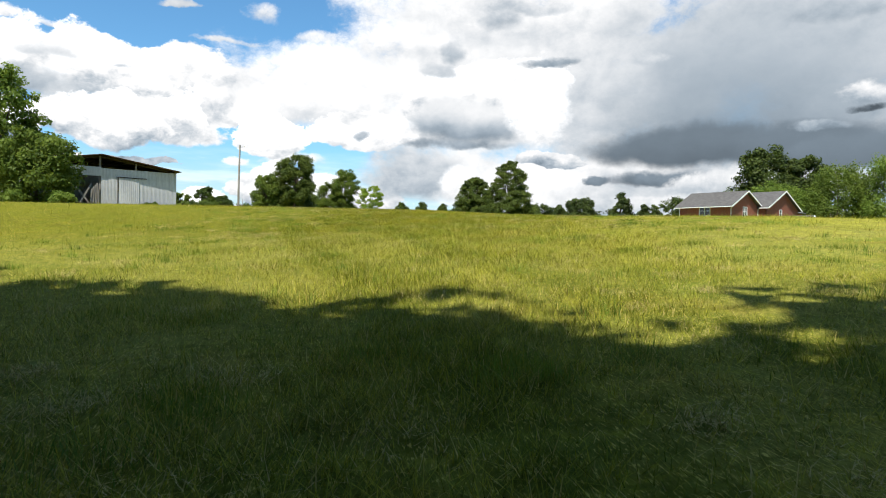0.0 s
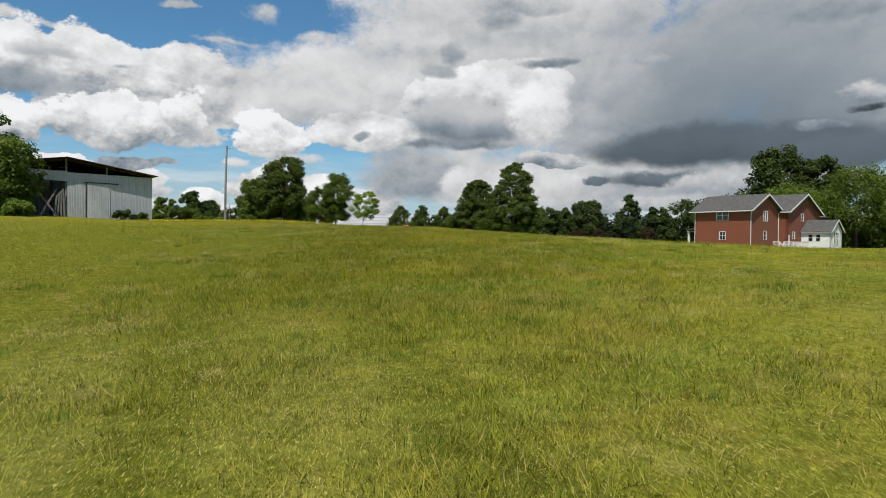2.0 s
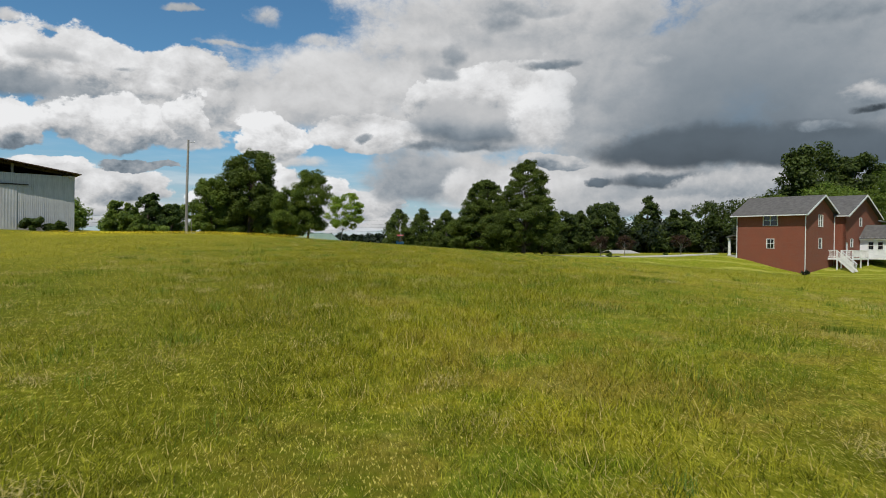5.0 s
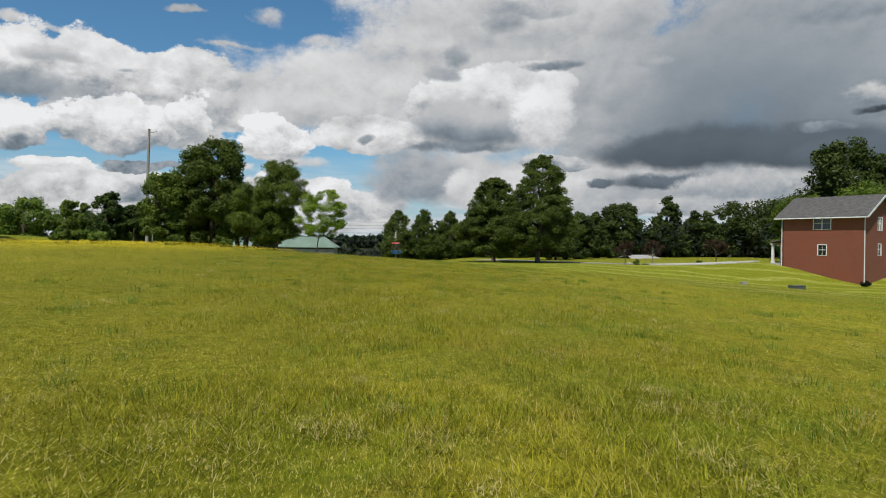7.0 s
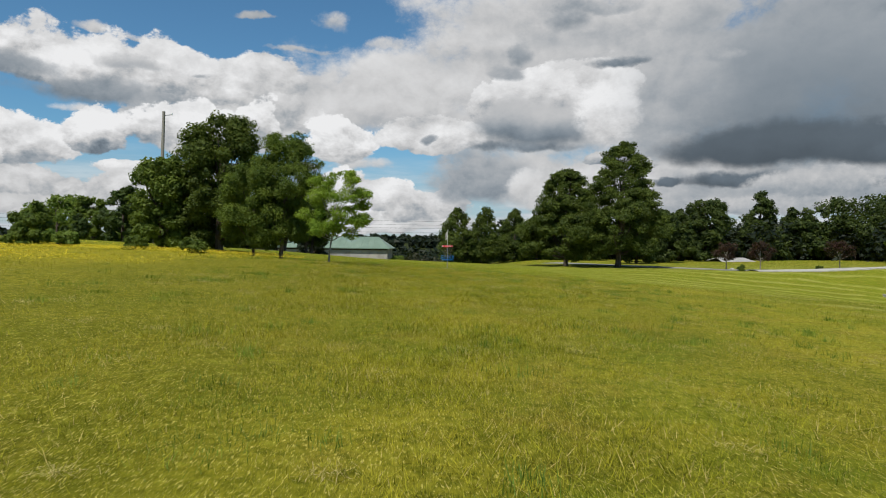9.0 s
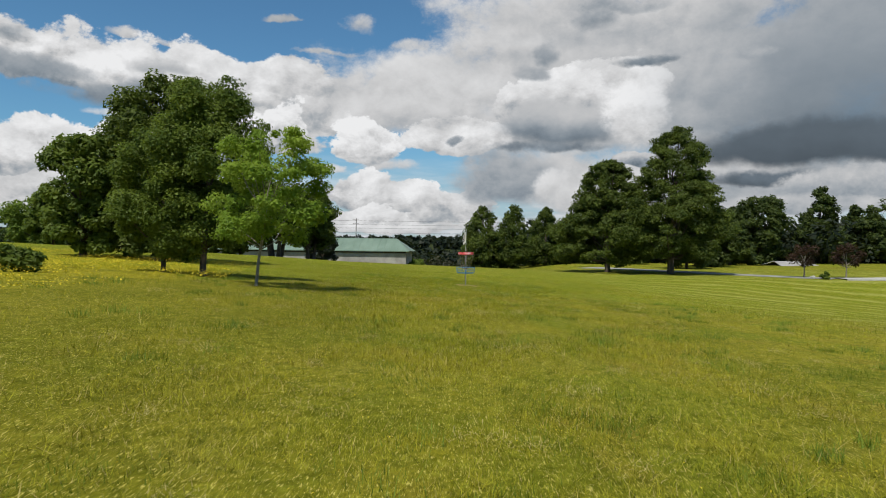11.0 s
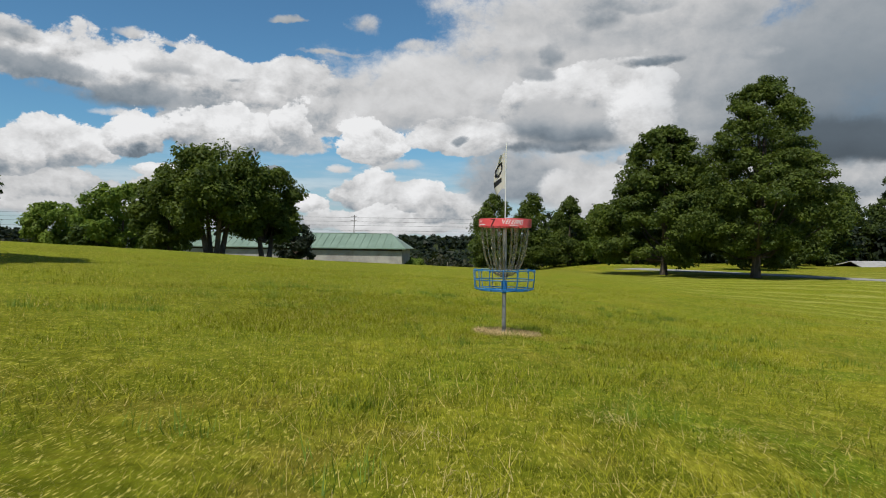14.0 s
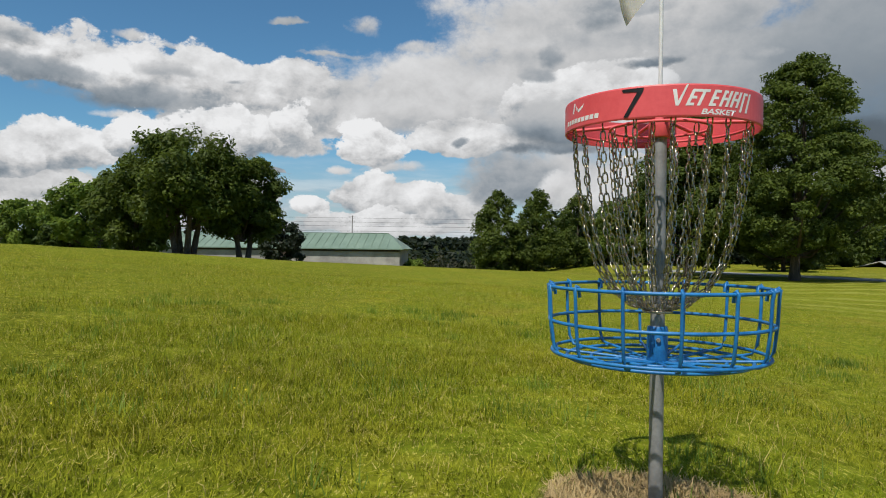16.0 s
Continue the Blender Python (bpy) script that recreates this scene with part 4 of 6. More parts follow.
part("hub", tubed([(0, 0, 1.155), (0, 0, 1.160), (0, 0, 1.225), (0, 0, 1.230)], [0.031, 0.034, 0.034, 0.031], 16), RED, basket, smooth=True)
for r in (0.262, 0.150):
    part("chain_hanger", tubed(ring(r, 1.182, 40), 0.0045, 6, closed=True), RED, basket, smooth=True)


def link_mesh(bm, centre, along, side):
    """One oval link."""
    pts = []
    for k in range(10):
        a = k * math.tau / 10
        pts.append(Vector(centre) + along * (0.0180 * math.cos(a)) + side * (0.0070 * math.sin(a)))
    tube(bm, pts, 0.0024, 5, closed=True)


def chain(curve, name, twist):
    """A strand of links hung along a curve of (radius, height) at an angle."""
    pts = [Vector(p) for p in curve]
    length = [0.0]
    for a, b2 in zip(pts, pts[1:]):
        length.append(length[-1] + (b2 - a).length)
    bm = bmesh.new()
    n = int(length[-1] / 0.0295)
    for k in range(n):
        d = (k + 0.5) * length[-1] / n
        i = max(j for j in range(len(length)) if length[j] <= d + 1e-9)
        i = min(i, len(pts) - 2)
        along = (pts[i + 1] - pts[i]).normalized()
        p = pts[i] + along * (d - length[i])
        ref = Vector((math.cos(twist), math.sin(twist), 0.0))
        u = along.cross(ref).normalized()
        v = u.cross(along)
        link_mesh(bm, p, along, u if k % 2 else v)
    return part(name, bm, CHROME, basket, smooth=True)


crng = random.Random(5)
for k in range(18):
    a = TO_EYE + (k + 0.35 + crng.uniform(-0.18, 0.18)) * math.tau / 18
    sway = crng.uniform(-0.03, 0.03)
    prof = [(0.262, 1.178), (0.256, 1.08), (0.243, 0.97), (0.222, 0.86), (0.190, 0.76), (0.140, 0.680), (0.085, 0.640), (0.046, 0.628)]
    chain([(r * math.cos(a + sway * (1.178 - z)), r * math.sin(a + sway * (1.178 - z)), z) for r, z in prof], "chain", a + crng.uniform(0.5, 1.2))
for k in range(14):
    a = TO_EYE + (k + 0.6 + crng.uniform(-0.2, 0.2)) * math.tau / 14
    prof = [(0.150, 1.178), (0.142, 1.05), (0.130, 0.92), (0.112, 0.80), (0.084, 0.70), (0.052, 0.645), (0.038, 0.622)]
    chain([(r * math.cos(a), r * math.sin(a), z) for r, z in prof], "inner_chain", a + crng.uniform(0.5, 1.2))
part("chain_collar", tubed(ring(0.042, 0.618, 20), 0.005, 6, closed=True), CHROME, basket, smooth=True)
part("flag_rod", tubed([(0, 0, 1.20), (0, 0, 1.70), (0.004, 0, 2.10)], 0.0065, 8), WHITE_ROD, basket, "thin white flag rod", True)


def wrap(mesh, centre, lift=0.0022):
    """Bend flat artwork, x along the band and y up, round the printed side."""
    for v in mesh.vertices:
        a = TO_EYE + centre + v.co.x / BAND_R
        r = BAND_R + lift + v.co.z
        v.co = Vector((r * math.cos(a), r * math.sin(a), v.co.y))
    return mesh


def lettering(text, size, shear=0.0, stretch=1.0, bold=0.0):
    curve = bpy.data.curves.new("lettering", "FONT")
    curve.body, curve.size, curve.shear, curve.offset = text, size, shear, bold
    curve.align_x, curve.align_y = "CENTER", "CENTER"
    curve.resolution_u = 3
    ob = new("lettering", curve)
    bpy.context.view_layer.update()
    mesh = bpy.data.meshes.new_from_object(ob.evaluated_get(bpy.context.evaluated_depsgraph_get()))
    bpy.data.objects.remove(ob)
    bm = bmesh.new()
    bm.from_mesh(mesh)
    bmesh.ops.triangulate(bm, faces=bm.faces)
    bmesh.ops.subdivide_edges(bm, edges=[e for e in bm.edges if e.calc_length() > 0.02], cuts=2)
    bm.to_mesh(mesh)
    bm.free()
    for v in mesh.vertices:
        v.co.x *= stretch
    mesh.materials.clear()
    return mesh


def shape_strip(quads):
    """Flat printed shapes from corner lists, cut fine enough to bend."""
    bm = bmesh.new()
    for q in quads:
        bm.faces.new([bm.verts.new((x, y, 0)) for x, y in q])
    bmesh.ops.triangulate(bm, faces=bm.faces)
    bmesh.ops.subdivide_edges(bm, edges=[e for e in bm.edges if e.calc_length() > 0.015], cuts=2)
    mesh = bpy.data.meshes.new("print")
    bm.to_mesh(mesh)
    bm.free()
    return mesh


ZC = (BAND_Z0 + BAND_Z1) / 2
seven = shape_strip([[(-0.034, 0.050), (0.034, 0.050), (0.030, 0.036), (-0.030, 0.039)], [(0.034, 0.050), (0.030, 0.036), (-0.014, -0.051), (-0.028, -0.051), (0.014, 0.036)]])
for v in seven.vertices:
    v.co.y = v.co.y * 0.76 + ZC
    v.co.x *= 0.9
part("number", wrap(seven, -0.245, 0.0030), BLACK_INK, band, "black number 7")
marks = []
x0 = 0.0
for k, wd in enumerate((0.034, 0.026, 0.027, 0.026, 0.030, 0.030, 0.036)):
    lo, hi, sl = -0.030, (0.046 if k == 0 else 0.030), 0.010
    if k == 6:
        lo = -0.044
    bar = 0.0085
    marks.append([(x0 - sl, lo), (x0 - sl + bar, lo), (x0 + sl + bar, hi if k == 6 else 0.030), (x0 + sl, hi if k == 6 else 0.030)])
    if k == 0:
        marks[-1] = [(x0 - 0.004, 0.030), (x0 + 0.006, 0.030), (x0 + 0.011, -0.030), (x0 + 0.003, -0.030)]
        marks.append([(x0 + 0.003, -0.030), (x0 + 0.011, -0.030), (x0 + 0.036, 0.047), (x0 + 0.031, 0.047)])
    elif k in (1, 3):
        for h in (-0.030, -0.005, 0.020):
            o = h / 3
            marks.append([(x0 + o + bar * 0.9, h), (x0 + o + wd * 0.82, h), (x0 + o + wd * 0.86, h + 0.010), (x0 + o + bar * 0.9, h + 0.010)])
    elif k == 2:
        marks.append([(x0 - 0.004, 0.020), (x0 + wd * 0.95, 0.020), (x0 + wd, 0.030), (x0 - 0.002, 0.030)])
    else:
        marks.append([(x0 + wd * 0.62 - sl, lo), (x0 + wd * 0.62 - sl + bar, lo), (x0 + wd * 0.62 + sl + bar, 0.030), (x0 + wd * 0.62 + sl, 0.030)])
        marks.append([(x0 + 0.008, 0.020), (x0 + wd * 0.7, 0.020), (x0 + wd * 0.72, 0.030), (x0 + 0.010, 0.030)])
        if k != 6:
            marks.append([(x0, -0.006), (x0 + wd * 0.6, -0.006), (x0 + wd * 0.62, 0.004), (x0 + 0.002, 0.004)])
    x0 += wd + 0.003
mark = shape_strip(marks)
for v in mark.vertices:
    v.co.x -= x0 / 2
    v.co.y = v.co.y * 0.74 + ZC + 0.007
    v.co.x *= 1.04
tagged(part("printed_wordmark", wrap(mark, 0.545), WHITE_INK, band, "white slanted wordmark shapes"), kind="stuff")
word = lettering("BASKET", 0.020, 0.25, 1.5, 0.0006)
for v in word.vertices:
    v.co.y += ZC - 0.031
part("printed_word", wrap(word, 0.55), WHITE_INK, band, "small white word BASKET")
emblem = shape_strip([[(-0.030, 0.0), (-0.020, 0.004), (-0.012, 0.040), (-0.018, 0.044)], [(-0.012, 0.040), (-0.004, 0.026), (0.004, 0.016), (-0.004, 0.010)], [(0.000, 0.010), (0.034, 0.030), (0.028, 0.018), (0.008, 0.002)]]
                     + [[(-0.075 + 0.019 * k, -0.038), (-0.060 + 0.019 * k, -0.038), (-0.058 + 0.019 * k, -0.020), (-0.073 + 0.019 * k, -0.020)] for k in range(9)])
for v in emblem.vertices:
    v.co.y = v.co.y * 0.74 + ZC
part("printed_emblem", wrap(emblem, -0.93), WHITE_INK, band, "white maker's emblem as plain shapes")

# the flag hangs in folds from its rod
fbm = bmesh.new()
NU, NV = 16, 22
side = Vector((-math.sin(TO_EYE), math.cos(TO_EYE), 0)) * -1
ahead = Vector((math.cos(TO_EYE), math.sin(TO_EYE), 0))
grid = []
for j in range(NV + 1):
    v = j / NV
    row = []
    for i in range(NU + 1):
        u = i / NU
        reach = u * (0.055 + 0.150 * v - 0.110 * v ** 3)
        fold = 0.022 * math.sin(u * 8.0 + v * 1.6) * u + 0.010 * math.sin(v * 7 + u * 4) * u
        z = 2.01 - v * (0.42 - 0.02 * math.sin(u * 5)) - 0.055 * u
        row.append(fbm.verts.new(side * (reach + 0.010) + ahead * fold + Vector((0, 0, z))))
    grid.append(row)
for j in range(NV):
    for i in range(NU):
        f = fbm.faces.new((grid[j][i], grid[j][i + 1], grid[j + 1][i + 1], grid[j + 1][i]))
        u, v = (i + 0.5) / NU, (j + 0.5) / NV
        e = math.hypot((u - 0.62) / 0.36, (v - 0.42) / 0.20)
        f.material_index = 1 if (0.55 < e < 1.0 or (0.66 < v < 0.82 and u > 0.30)) else 0
fmesh = bpy.data.meshes.new("flag")
fbm.to_mesh(fmesh)
fbm.free()
fmesh.materials.append(FLAG_CLOTH)
fmesh.materials.append(BLACK_INK)
flag = part("flag", fmesh, None, basket, "white cloth flag with black figures, hanging limp", True)

# ---- brick house ----
BRICK, bg, bb = material("red_brick")
bco = bg.add("ShaderNodeTexCoord").outputs["Object"]
bsep = bg.add("ShaderNodeSeparateXYZ")
bg.link(bco, bsep.inputs[0])
bcomb = bg.add("ShaderNodeCombineXYZ")
bg.link(bg.math("ADD", bsep.outputs[0], bsep.outputs[1]), bcomb.inputs[0])
bg.link(bsep.outputs[2], bcomb.inputs[1])
btex = bg.add("ShaderNodeTexBrick")
bg.link(bcomb.outputs[0], btex.inputs["Vector"])
btex.inputs["Scale"].default_value = 1.0
btex.inputs["Brick Width"].default_value, btex.inputs["Row Height"].default_value, btex.inputs["Mortar Size"].default_value = 0.215, 0.075, 0.010
btex.inputs["Color1"].default_value, btex.inputs["Color2"].default_value = (0.235, 0.056, 0.025, 1), (0.165, 0.038, 0.019, 1)
btex.inputs["Mortar"].default_value = (0.20, 0.11, 0.075, 1)
bn1 = bg.noise(bco, 0.7, 4, 0.6)
bg.link(bg.mix(bg.ramp(bn1, 0.35, 0.7, 0.0, 0.35), btex.outputs["Color"], (0.24, 0.066, 0.030)), bb.inputs["Base Color"])
bb.inputs["Roughness"].default_value = 0.85
bbump = bg.add("ShaderNodeBump")
bbump.inputs["Strength"].default_value, bbump.inputs["Distance"].default_value = 0.5, 0.008
bg.link(bg.math("SUBTRACT", 1.0, btex.outputs["Fac"]), bbump.inputs["Height"])
bg.link(bbump.outputs[0], bb.inputs["Normal"])
SHINGLE = worn("grey_shingle", (0.070, 0.067, 0.065), (0.120, 0.115, 0.110), 0.9, 2.2, 0, 0.4, 24, 0.2)
TRIM = worn("white_trim_paint", (0.62, 0.62, 0.60), (0.80, 0.80, 0.78), 0.55, 2, 0, 0.05, 30)
SIDING = worn("white_vinyl_siding", (0.66, 0.67, 0.68), (0.80, 0.80, 0.80), 0.55, 1.5, 0, 0.05, 30, 0.4, (1, 1, 6))
CONCRETE = worn("concrete", (0.34, 0.325, 0.29), (0.48, 0.465, 0.42), 0.9, 1.4, 0, 0.3, 40)
GLASS, gg, gb = material("window_glass")
gb.inputs["Base Color"].default_value = (0.012, 0.014, 0.016, 1)
gb.inputs["Roughness"].default_value, gb.inputs["Specular IOR Level"].default_value = 0.06, 0.7
DARK_WOOD = worn("dark_timber", (0.028, 0.022, 0.018), (0.075, 0.062, 0.050), 0.9, 5, 0, 0.4, 50, 0.2, (1, 1, 0.2))

HOUSE_Z = -2.43
house = thing("brick_house", pose(53.33, 19.76, HOUSE_Z, 0, 0, math.degrees(0.52)), "two-storey red brick house with grey gable roofs and white trim", "house")


def wall(name, p0, p1, z0, z1, thick, openings, mat, parent, apex=None, label=""):
    """An upright wall from p0 to p1 with rectangular openings; apex adds a gable point (distance along, height)."""
    p0, p1 = Vector(p0), Vector(p1)
    along = (p1 - p0).normalized()
    length = (p1 - p0).length
    inward = Vector((-along.y, along.x))
    xs = sorted({0.0, length, *[o[0] for o in openings], *[o[1] for o in openings]})
    zs = sorted({z0, z1, *[o[2] for o in openings], *[o[3] for o in openings]})
    bm = bmesh.new()

    def at(d, z, deep):
        q = p0 + along * d + inward * (thick if deep else 0)
        return (q.x, q.y, z)

    def solid(i, j):
        if not (0 <= i < len(xs) - 1 and 0 <= j < len(zs) - 1):
            return False
        cx, cz = (xs[i] + xs[i + 1]) / 2, (zs[j] + zs[j + 1]) / 2
        return not any(o[0] < cx < o[1] and o[2] < cz < o[3] for o in openings)

    def face(*pts):
        bm.faces.new([bm.verts.new(p) for p in pts])

    for i in range(len(xs) - 1):
        for j in range(len(zs) - 1):
            if not solid(i, j):
                continue
            a, b2, c, d = xs[i], xs[i + 1], zs[j], zs[j + 1]
            face(at(a, c, 0), at(b2, c, 0), at(b2, d, 0), at(a, d, 0))
            face(at(a, c, 1), at(a, d, 1), at(b2, d, 1), at(b2, c, 1))
            if not solid(i - 1, j):
                face(at(a, c, 0), at(a, d, 0), at(a, d, 1), at(a, c, 1))
            if not solid(i + 1, j):
                face(at(b2, c, 0), at(b2, c, 1), at(b2, d, 1), at(b2, d, 0))
            if not solid(i, j - 1):
                face(at(a, c, 0), at(a, c, 1), at(b2, c, 1), at(b2, c, 0))
            if not solid(i, j + 1) and not (apex and d == z1):
                face(at(a, d, 0), at(b2, d, 0), at(b2, d, 1), at(a, d, 1))
    if apex:
        face(at(0, z1, 0), at(length, z1, 0), at(apex[0], apex[1], 0))
        face(at(0, z1, 1), at(apex[0], apex[1], 1), at(length, z1, 1))
        face(at(0, z1, 0), at(apex[0], apex[1], 0), at(apex[0], apex[1], 1), at(0, z1, 1))
        face(at(length, z1, 0), at(length, z1, 1), at(apex[0], apex[1], 1), at(apex[0], apex[1], 0))
    bmesh.ops.remove_doubles(bm, verts=bm.verts, dist=1e-4)
    return part(name, bm, mat, parent, label)


def window(parent, p0, p1, a, b2, z0, z1, lights=1, bars=0, sill=True):
    """A white framed window in a wall: frame, meeting rail and panes set back in the opening."""
    p0, p1 = Vector(p0), Vector(p1)
    along = (p1 - p0).normalized()
    inward = Vector((-along.y, along.x))

    def block(name, d0, d1, za, zb, i0, i1, mat, up, label=""):
        bm = bmesh.new()
        q = []
        for d, i in ((d0, i0), (d1, i0), (d1, i1), (d0, i1)):
            q.append(p0 + along * d + inward * i)
        lo = [bm.verts.new((v.x, v.y, za)) for v in q]
        hi = [bm.verts.new((v.x, v.y, zb)) for v in q]
        bm.faces.new(lo[::-1])
        bm.faces.new(hi)
        for k in range(4):
            bm.faces.new((lo[k], lo[(k + 1) % 4], hi[(k + 1) % 4], hi[k]))
        return part(name, bm, mat, up, label)

    t = 0.07
    w = new("window")
    w.parent = parent
    w["label"] = "white framed sash window"
    block("frame_side", a - 0.02, a + t, z0, z1, -0.03, 0.10, TRIM, w)
    block("frame_side", b2 - t, b2 + 0.02, z0, z1, -0.03, 0.10, TRIM, w)
    block("frame_head", a + t, b2 - t, z1 - t, z1 + 0.02, -0.03, 0.10, TRIM, w)
    block("frame_sill", a + t if not sill else a - 0.06, b2 - t if not sill else b2 + 0.06, z0 - 0.05, z0 + (t if not sill else 0.0), -0.05 if sill else -0.03, 0.10, TRIM, w)
    wd = (b2 - a) / lights
    for k in range(lights):
        block("pane", a + wd * k + 0.03, a + wd * (k + 1) - 0.03, z0, z1, 0.075, 0.085, GLASS, w)
        if k:
            block("mullion", a + wd * k - 0.05, a + wd * k + 0.05, z0, z1 - t, -0.02, 0.074, TRIM, w)
        block("meeting_rail", a + wd * k + 0.05, a + wd * (k + 1) - 0.05, (z0 + z1) / 2 - 0.025, (z0 + z1) / 2 + 0.025, 0.03, 0.074, TRIM, w)
        for j in range(bars):
            x = a + wd * k + wd * (j + 1) / (bars + 1)
            block("glazing_bar", x - 0.015, x + 0.015, z0 + 0.02, z1 - t, 0.04, 0.0745, TRIM, w)
    return w


def roof_slab(parent, pts, thick, mat, label=""):
    """A sloping slab over four corners."""
    bm = bmesh.new()
    a, b2, c = Vector(pts[0]), Vector(pts[1]), Vector(pts[2])
    n = (b2 - a).cross(c - a).normalized()
    if n.z < 0:
        n = -n
    lo = [bm.verts.new(Vector(p)) for p in pts]
    hi = [bm.verts.new(Vector(p) + n * thick) for p in pts]
    bm.faces.new(lo[::-1])
    bm.faces.new(hi)
    for k in range(len(pts)):
        bm.faces.new((lo[k], lo[(k + 1) % len(pts)], hi[(k + 1) % len(pts)], hi[k]))
    bmesh.ops.recalc_face_normals(bm, faces=bm.faces)
    return part("roof", bm, mat, parent, label)


def board(parent, name, p, q, wide, high, mat):
    """A straight board between two points."""
    p, q = Vector(p), Vector(q)
    t = (q - p).normalized()
    u = t.cross(Vector((0, 0, 1)))
    u = (u if u.length > 0.01 else Vector((1, 0, 0))).normalized() * wide / 2
    v = t.cross(u).normalized() * high / 2
    bm = bmesh.new()
    ends = [[bm.verts.new(e + u * i + v * j) for i, j in ((-1, -1), (1, -1), (1, 1), (-1, 1))] for e in (p, q)]
    bm.faces.new(ends[0][::-1])
    bm.faces.new(ends[1])
    for k in range(4):
        bm.faces.new((ends[0][k], ends[0][(k + 1) % 4], ends[1][(k + 1) % 4], ends[1][k]))
    bmesh.ops.recalc_face_normals(bm, faces=bm.faces)
    return part(name, bm, mat, parent)


EA, AP, DEPTH = 7.55, 9.95, 9.0          # eave, apex, length of the near block
west = ((0, DEPTH), (0, 0.004))
south = ((0.004, 0), (8.9, 0))
win_w = [(DEPTH - 5.35, DEPTH - 3.40, 5.98, 7.40), (DEPTH - 4.85, DEPTH - 3.83, 3.0, 4.23)]
win_s = [(3.95, 5.35, 5.91, 7.45), (4.1, 5.1, 3.06, 4.40)]
wall("wall", *west, -0.6, EA, 0.3, win_w, BRICK, house, label="red brick side wall")
wall("wall", *south, -0.6, EA, 0.3, win_s, BRICK, house, apex=(4.7, AP), label="red brick gable wall")
wall("wall", (8.9, -1.4), (20.4, -1.4), -0.6, EA, 0.3, [(10.6 - 8.9, 11.5 - 8.9, 3.3, 4.4), (13.6 - 8.9, 14.5 - 8.9, 6.2, 7.35), (9.2 - 8.9, 9.95 - 8.9, 1.85, 3.9)], BRICK, house, apex=(5.9, 10.45), label="red brick gable wall")
wall("wall", (8.9, 0), (8.9, -1.4), -0.6, EA, 0.3, [], BRICK, house)
wall("wall", (20.4, -1.4), (20.4, DEPTH), -0.6, EA, 0.3, [], BRICK, house)
wall("wall", (20.4, DEPTH), (0, DEPTH), -0.6, EA, 0.3, [], BRICK, house)
window(house, *west, *win_w[0], lights=2)
window(house, *west, *win_w[1], bars=1)
window(house, *south, *win_s[0], lights=2)
window(house, *south, *win_s[1])
window(house, (8.9, -1.4), (20.4, -1.4), 10.6 - 8.9, 11.5 - 8.9, 3.3, 4.4)
window(house, (8.9, -1.4), (20.4, -1.4), 13.6 - 8.9, 14.5 - 8.9, 6.2, 7.35)
part("door", boxed(9.22, 9.93, -1.33, -1.27, 1.86, 3.88, bevel=0.01), TRIM, house, "white back door")
ov, pitch = 0.58, (AP - EA) / 4.7
roof_slab(house, [(-ov, -ov, EA - ov * pitch), (-ov, DEPTH + ov, EA - ov * pitch), (4.7, DEPTH + ov, AP), (4.7, -ov, AP)], 0.14, SHINGLE, "grey shingle roof slope")
roof_slab(house, [(9.4, -ov, EA), (9.4, DEPTH + ov, EA), (4.7, DEPTH + ov, AP), (4.7, -ov, AP)], 0.14, SHINGLE, "grey shingle roof slope")
p2 = (10.45 - EA) / 5.75
roof_slab(house, [(8.9 - 0.4, -1.4 - ov, EA - 0.4 * p2), (8.9 - 0.4, DEPTH, EA - 0.4 * p2), (14.8, DEPTH, 10.45), (14.8, -1.4 - ov, 10.45)], 0.14, SHINGLE, "grey shingle roof slope")
roof_slab(house, [(20.4 + ov, -1.4 - ov, EA - ov * p2), (20.4 + ov, DEPTH, EA - ov * p2), (14.8, DEPTH, 10.45), (14.8, -1.4 - ov, 10.45)], 0.14, SHINGLE, "grey shingle roof slope")
for a, c in (((-ov, -ov - 0.02, EA - ov * pitch + 0.02), (4.7, -ov - 0.02, AP + 0.02)), ((4.7, -ov - 0.02, AP + 0.02), (9.2, -ov - 0.02, EA + 0.12)), ((8.5, -1.42 - ov, EA - 0.4 * p2 + 0.02), (14.8, -1.42 - ov, 10.47)), ((14.8, -1.42 - ov, 10.47), (20.85, -1.42 - ov, EA - ov * p2 + 0.02))):
    board(house, "rake_board", a, c, 0.05, 0.24, TRIM)
board(house, "gutter", (-ov - 0.06, -ov, EA - ov * pitch + 0.02), (-ov - 0.06, DEPTH + ov, EA - ov * pitch + 0.02), 0.13, 0.13, TRIM)
board(house, "gutter", (8.45, -1.4 - ov, EA - 0.15), (8.45, -0.5, EA - 0.15), 0.13, 0.13, TRIM)
for x, y, zt in ((0.06, -0.07, EA - 0.25), (8.78, -0.08, EA - 0.2), (-0.07, DEPTH - 0.1, EA - 0.3)):
    part("downspout", tubed([(x, y, -0.3), (x, y, zt - 0.35), (x - 0.12, y - 0.12, zt)], 0.055, 8), TRIM, house, "white downspout")
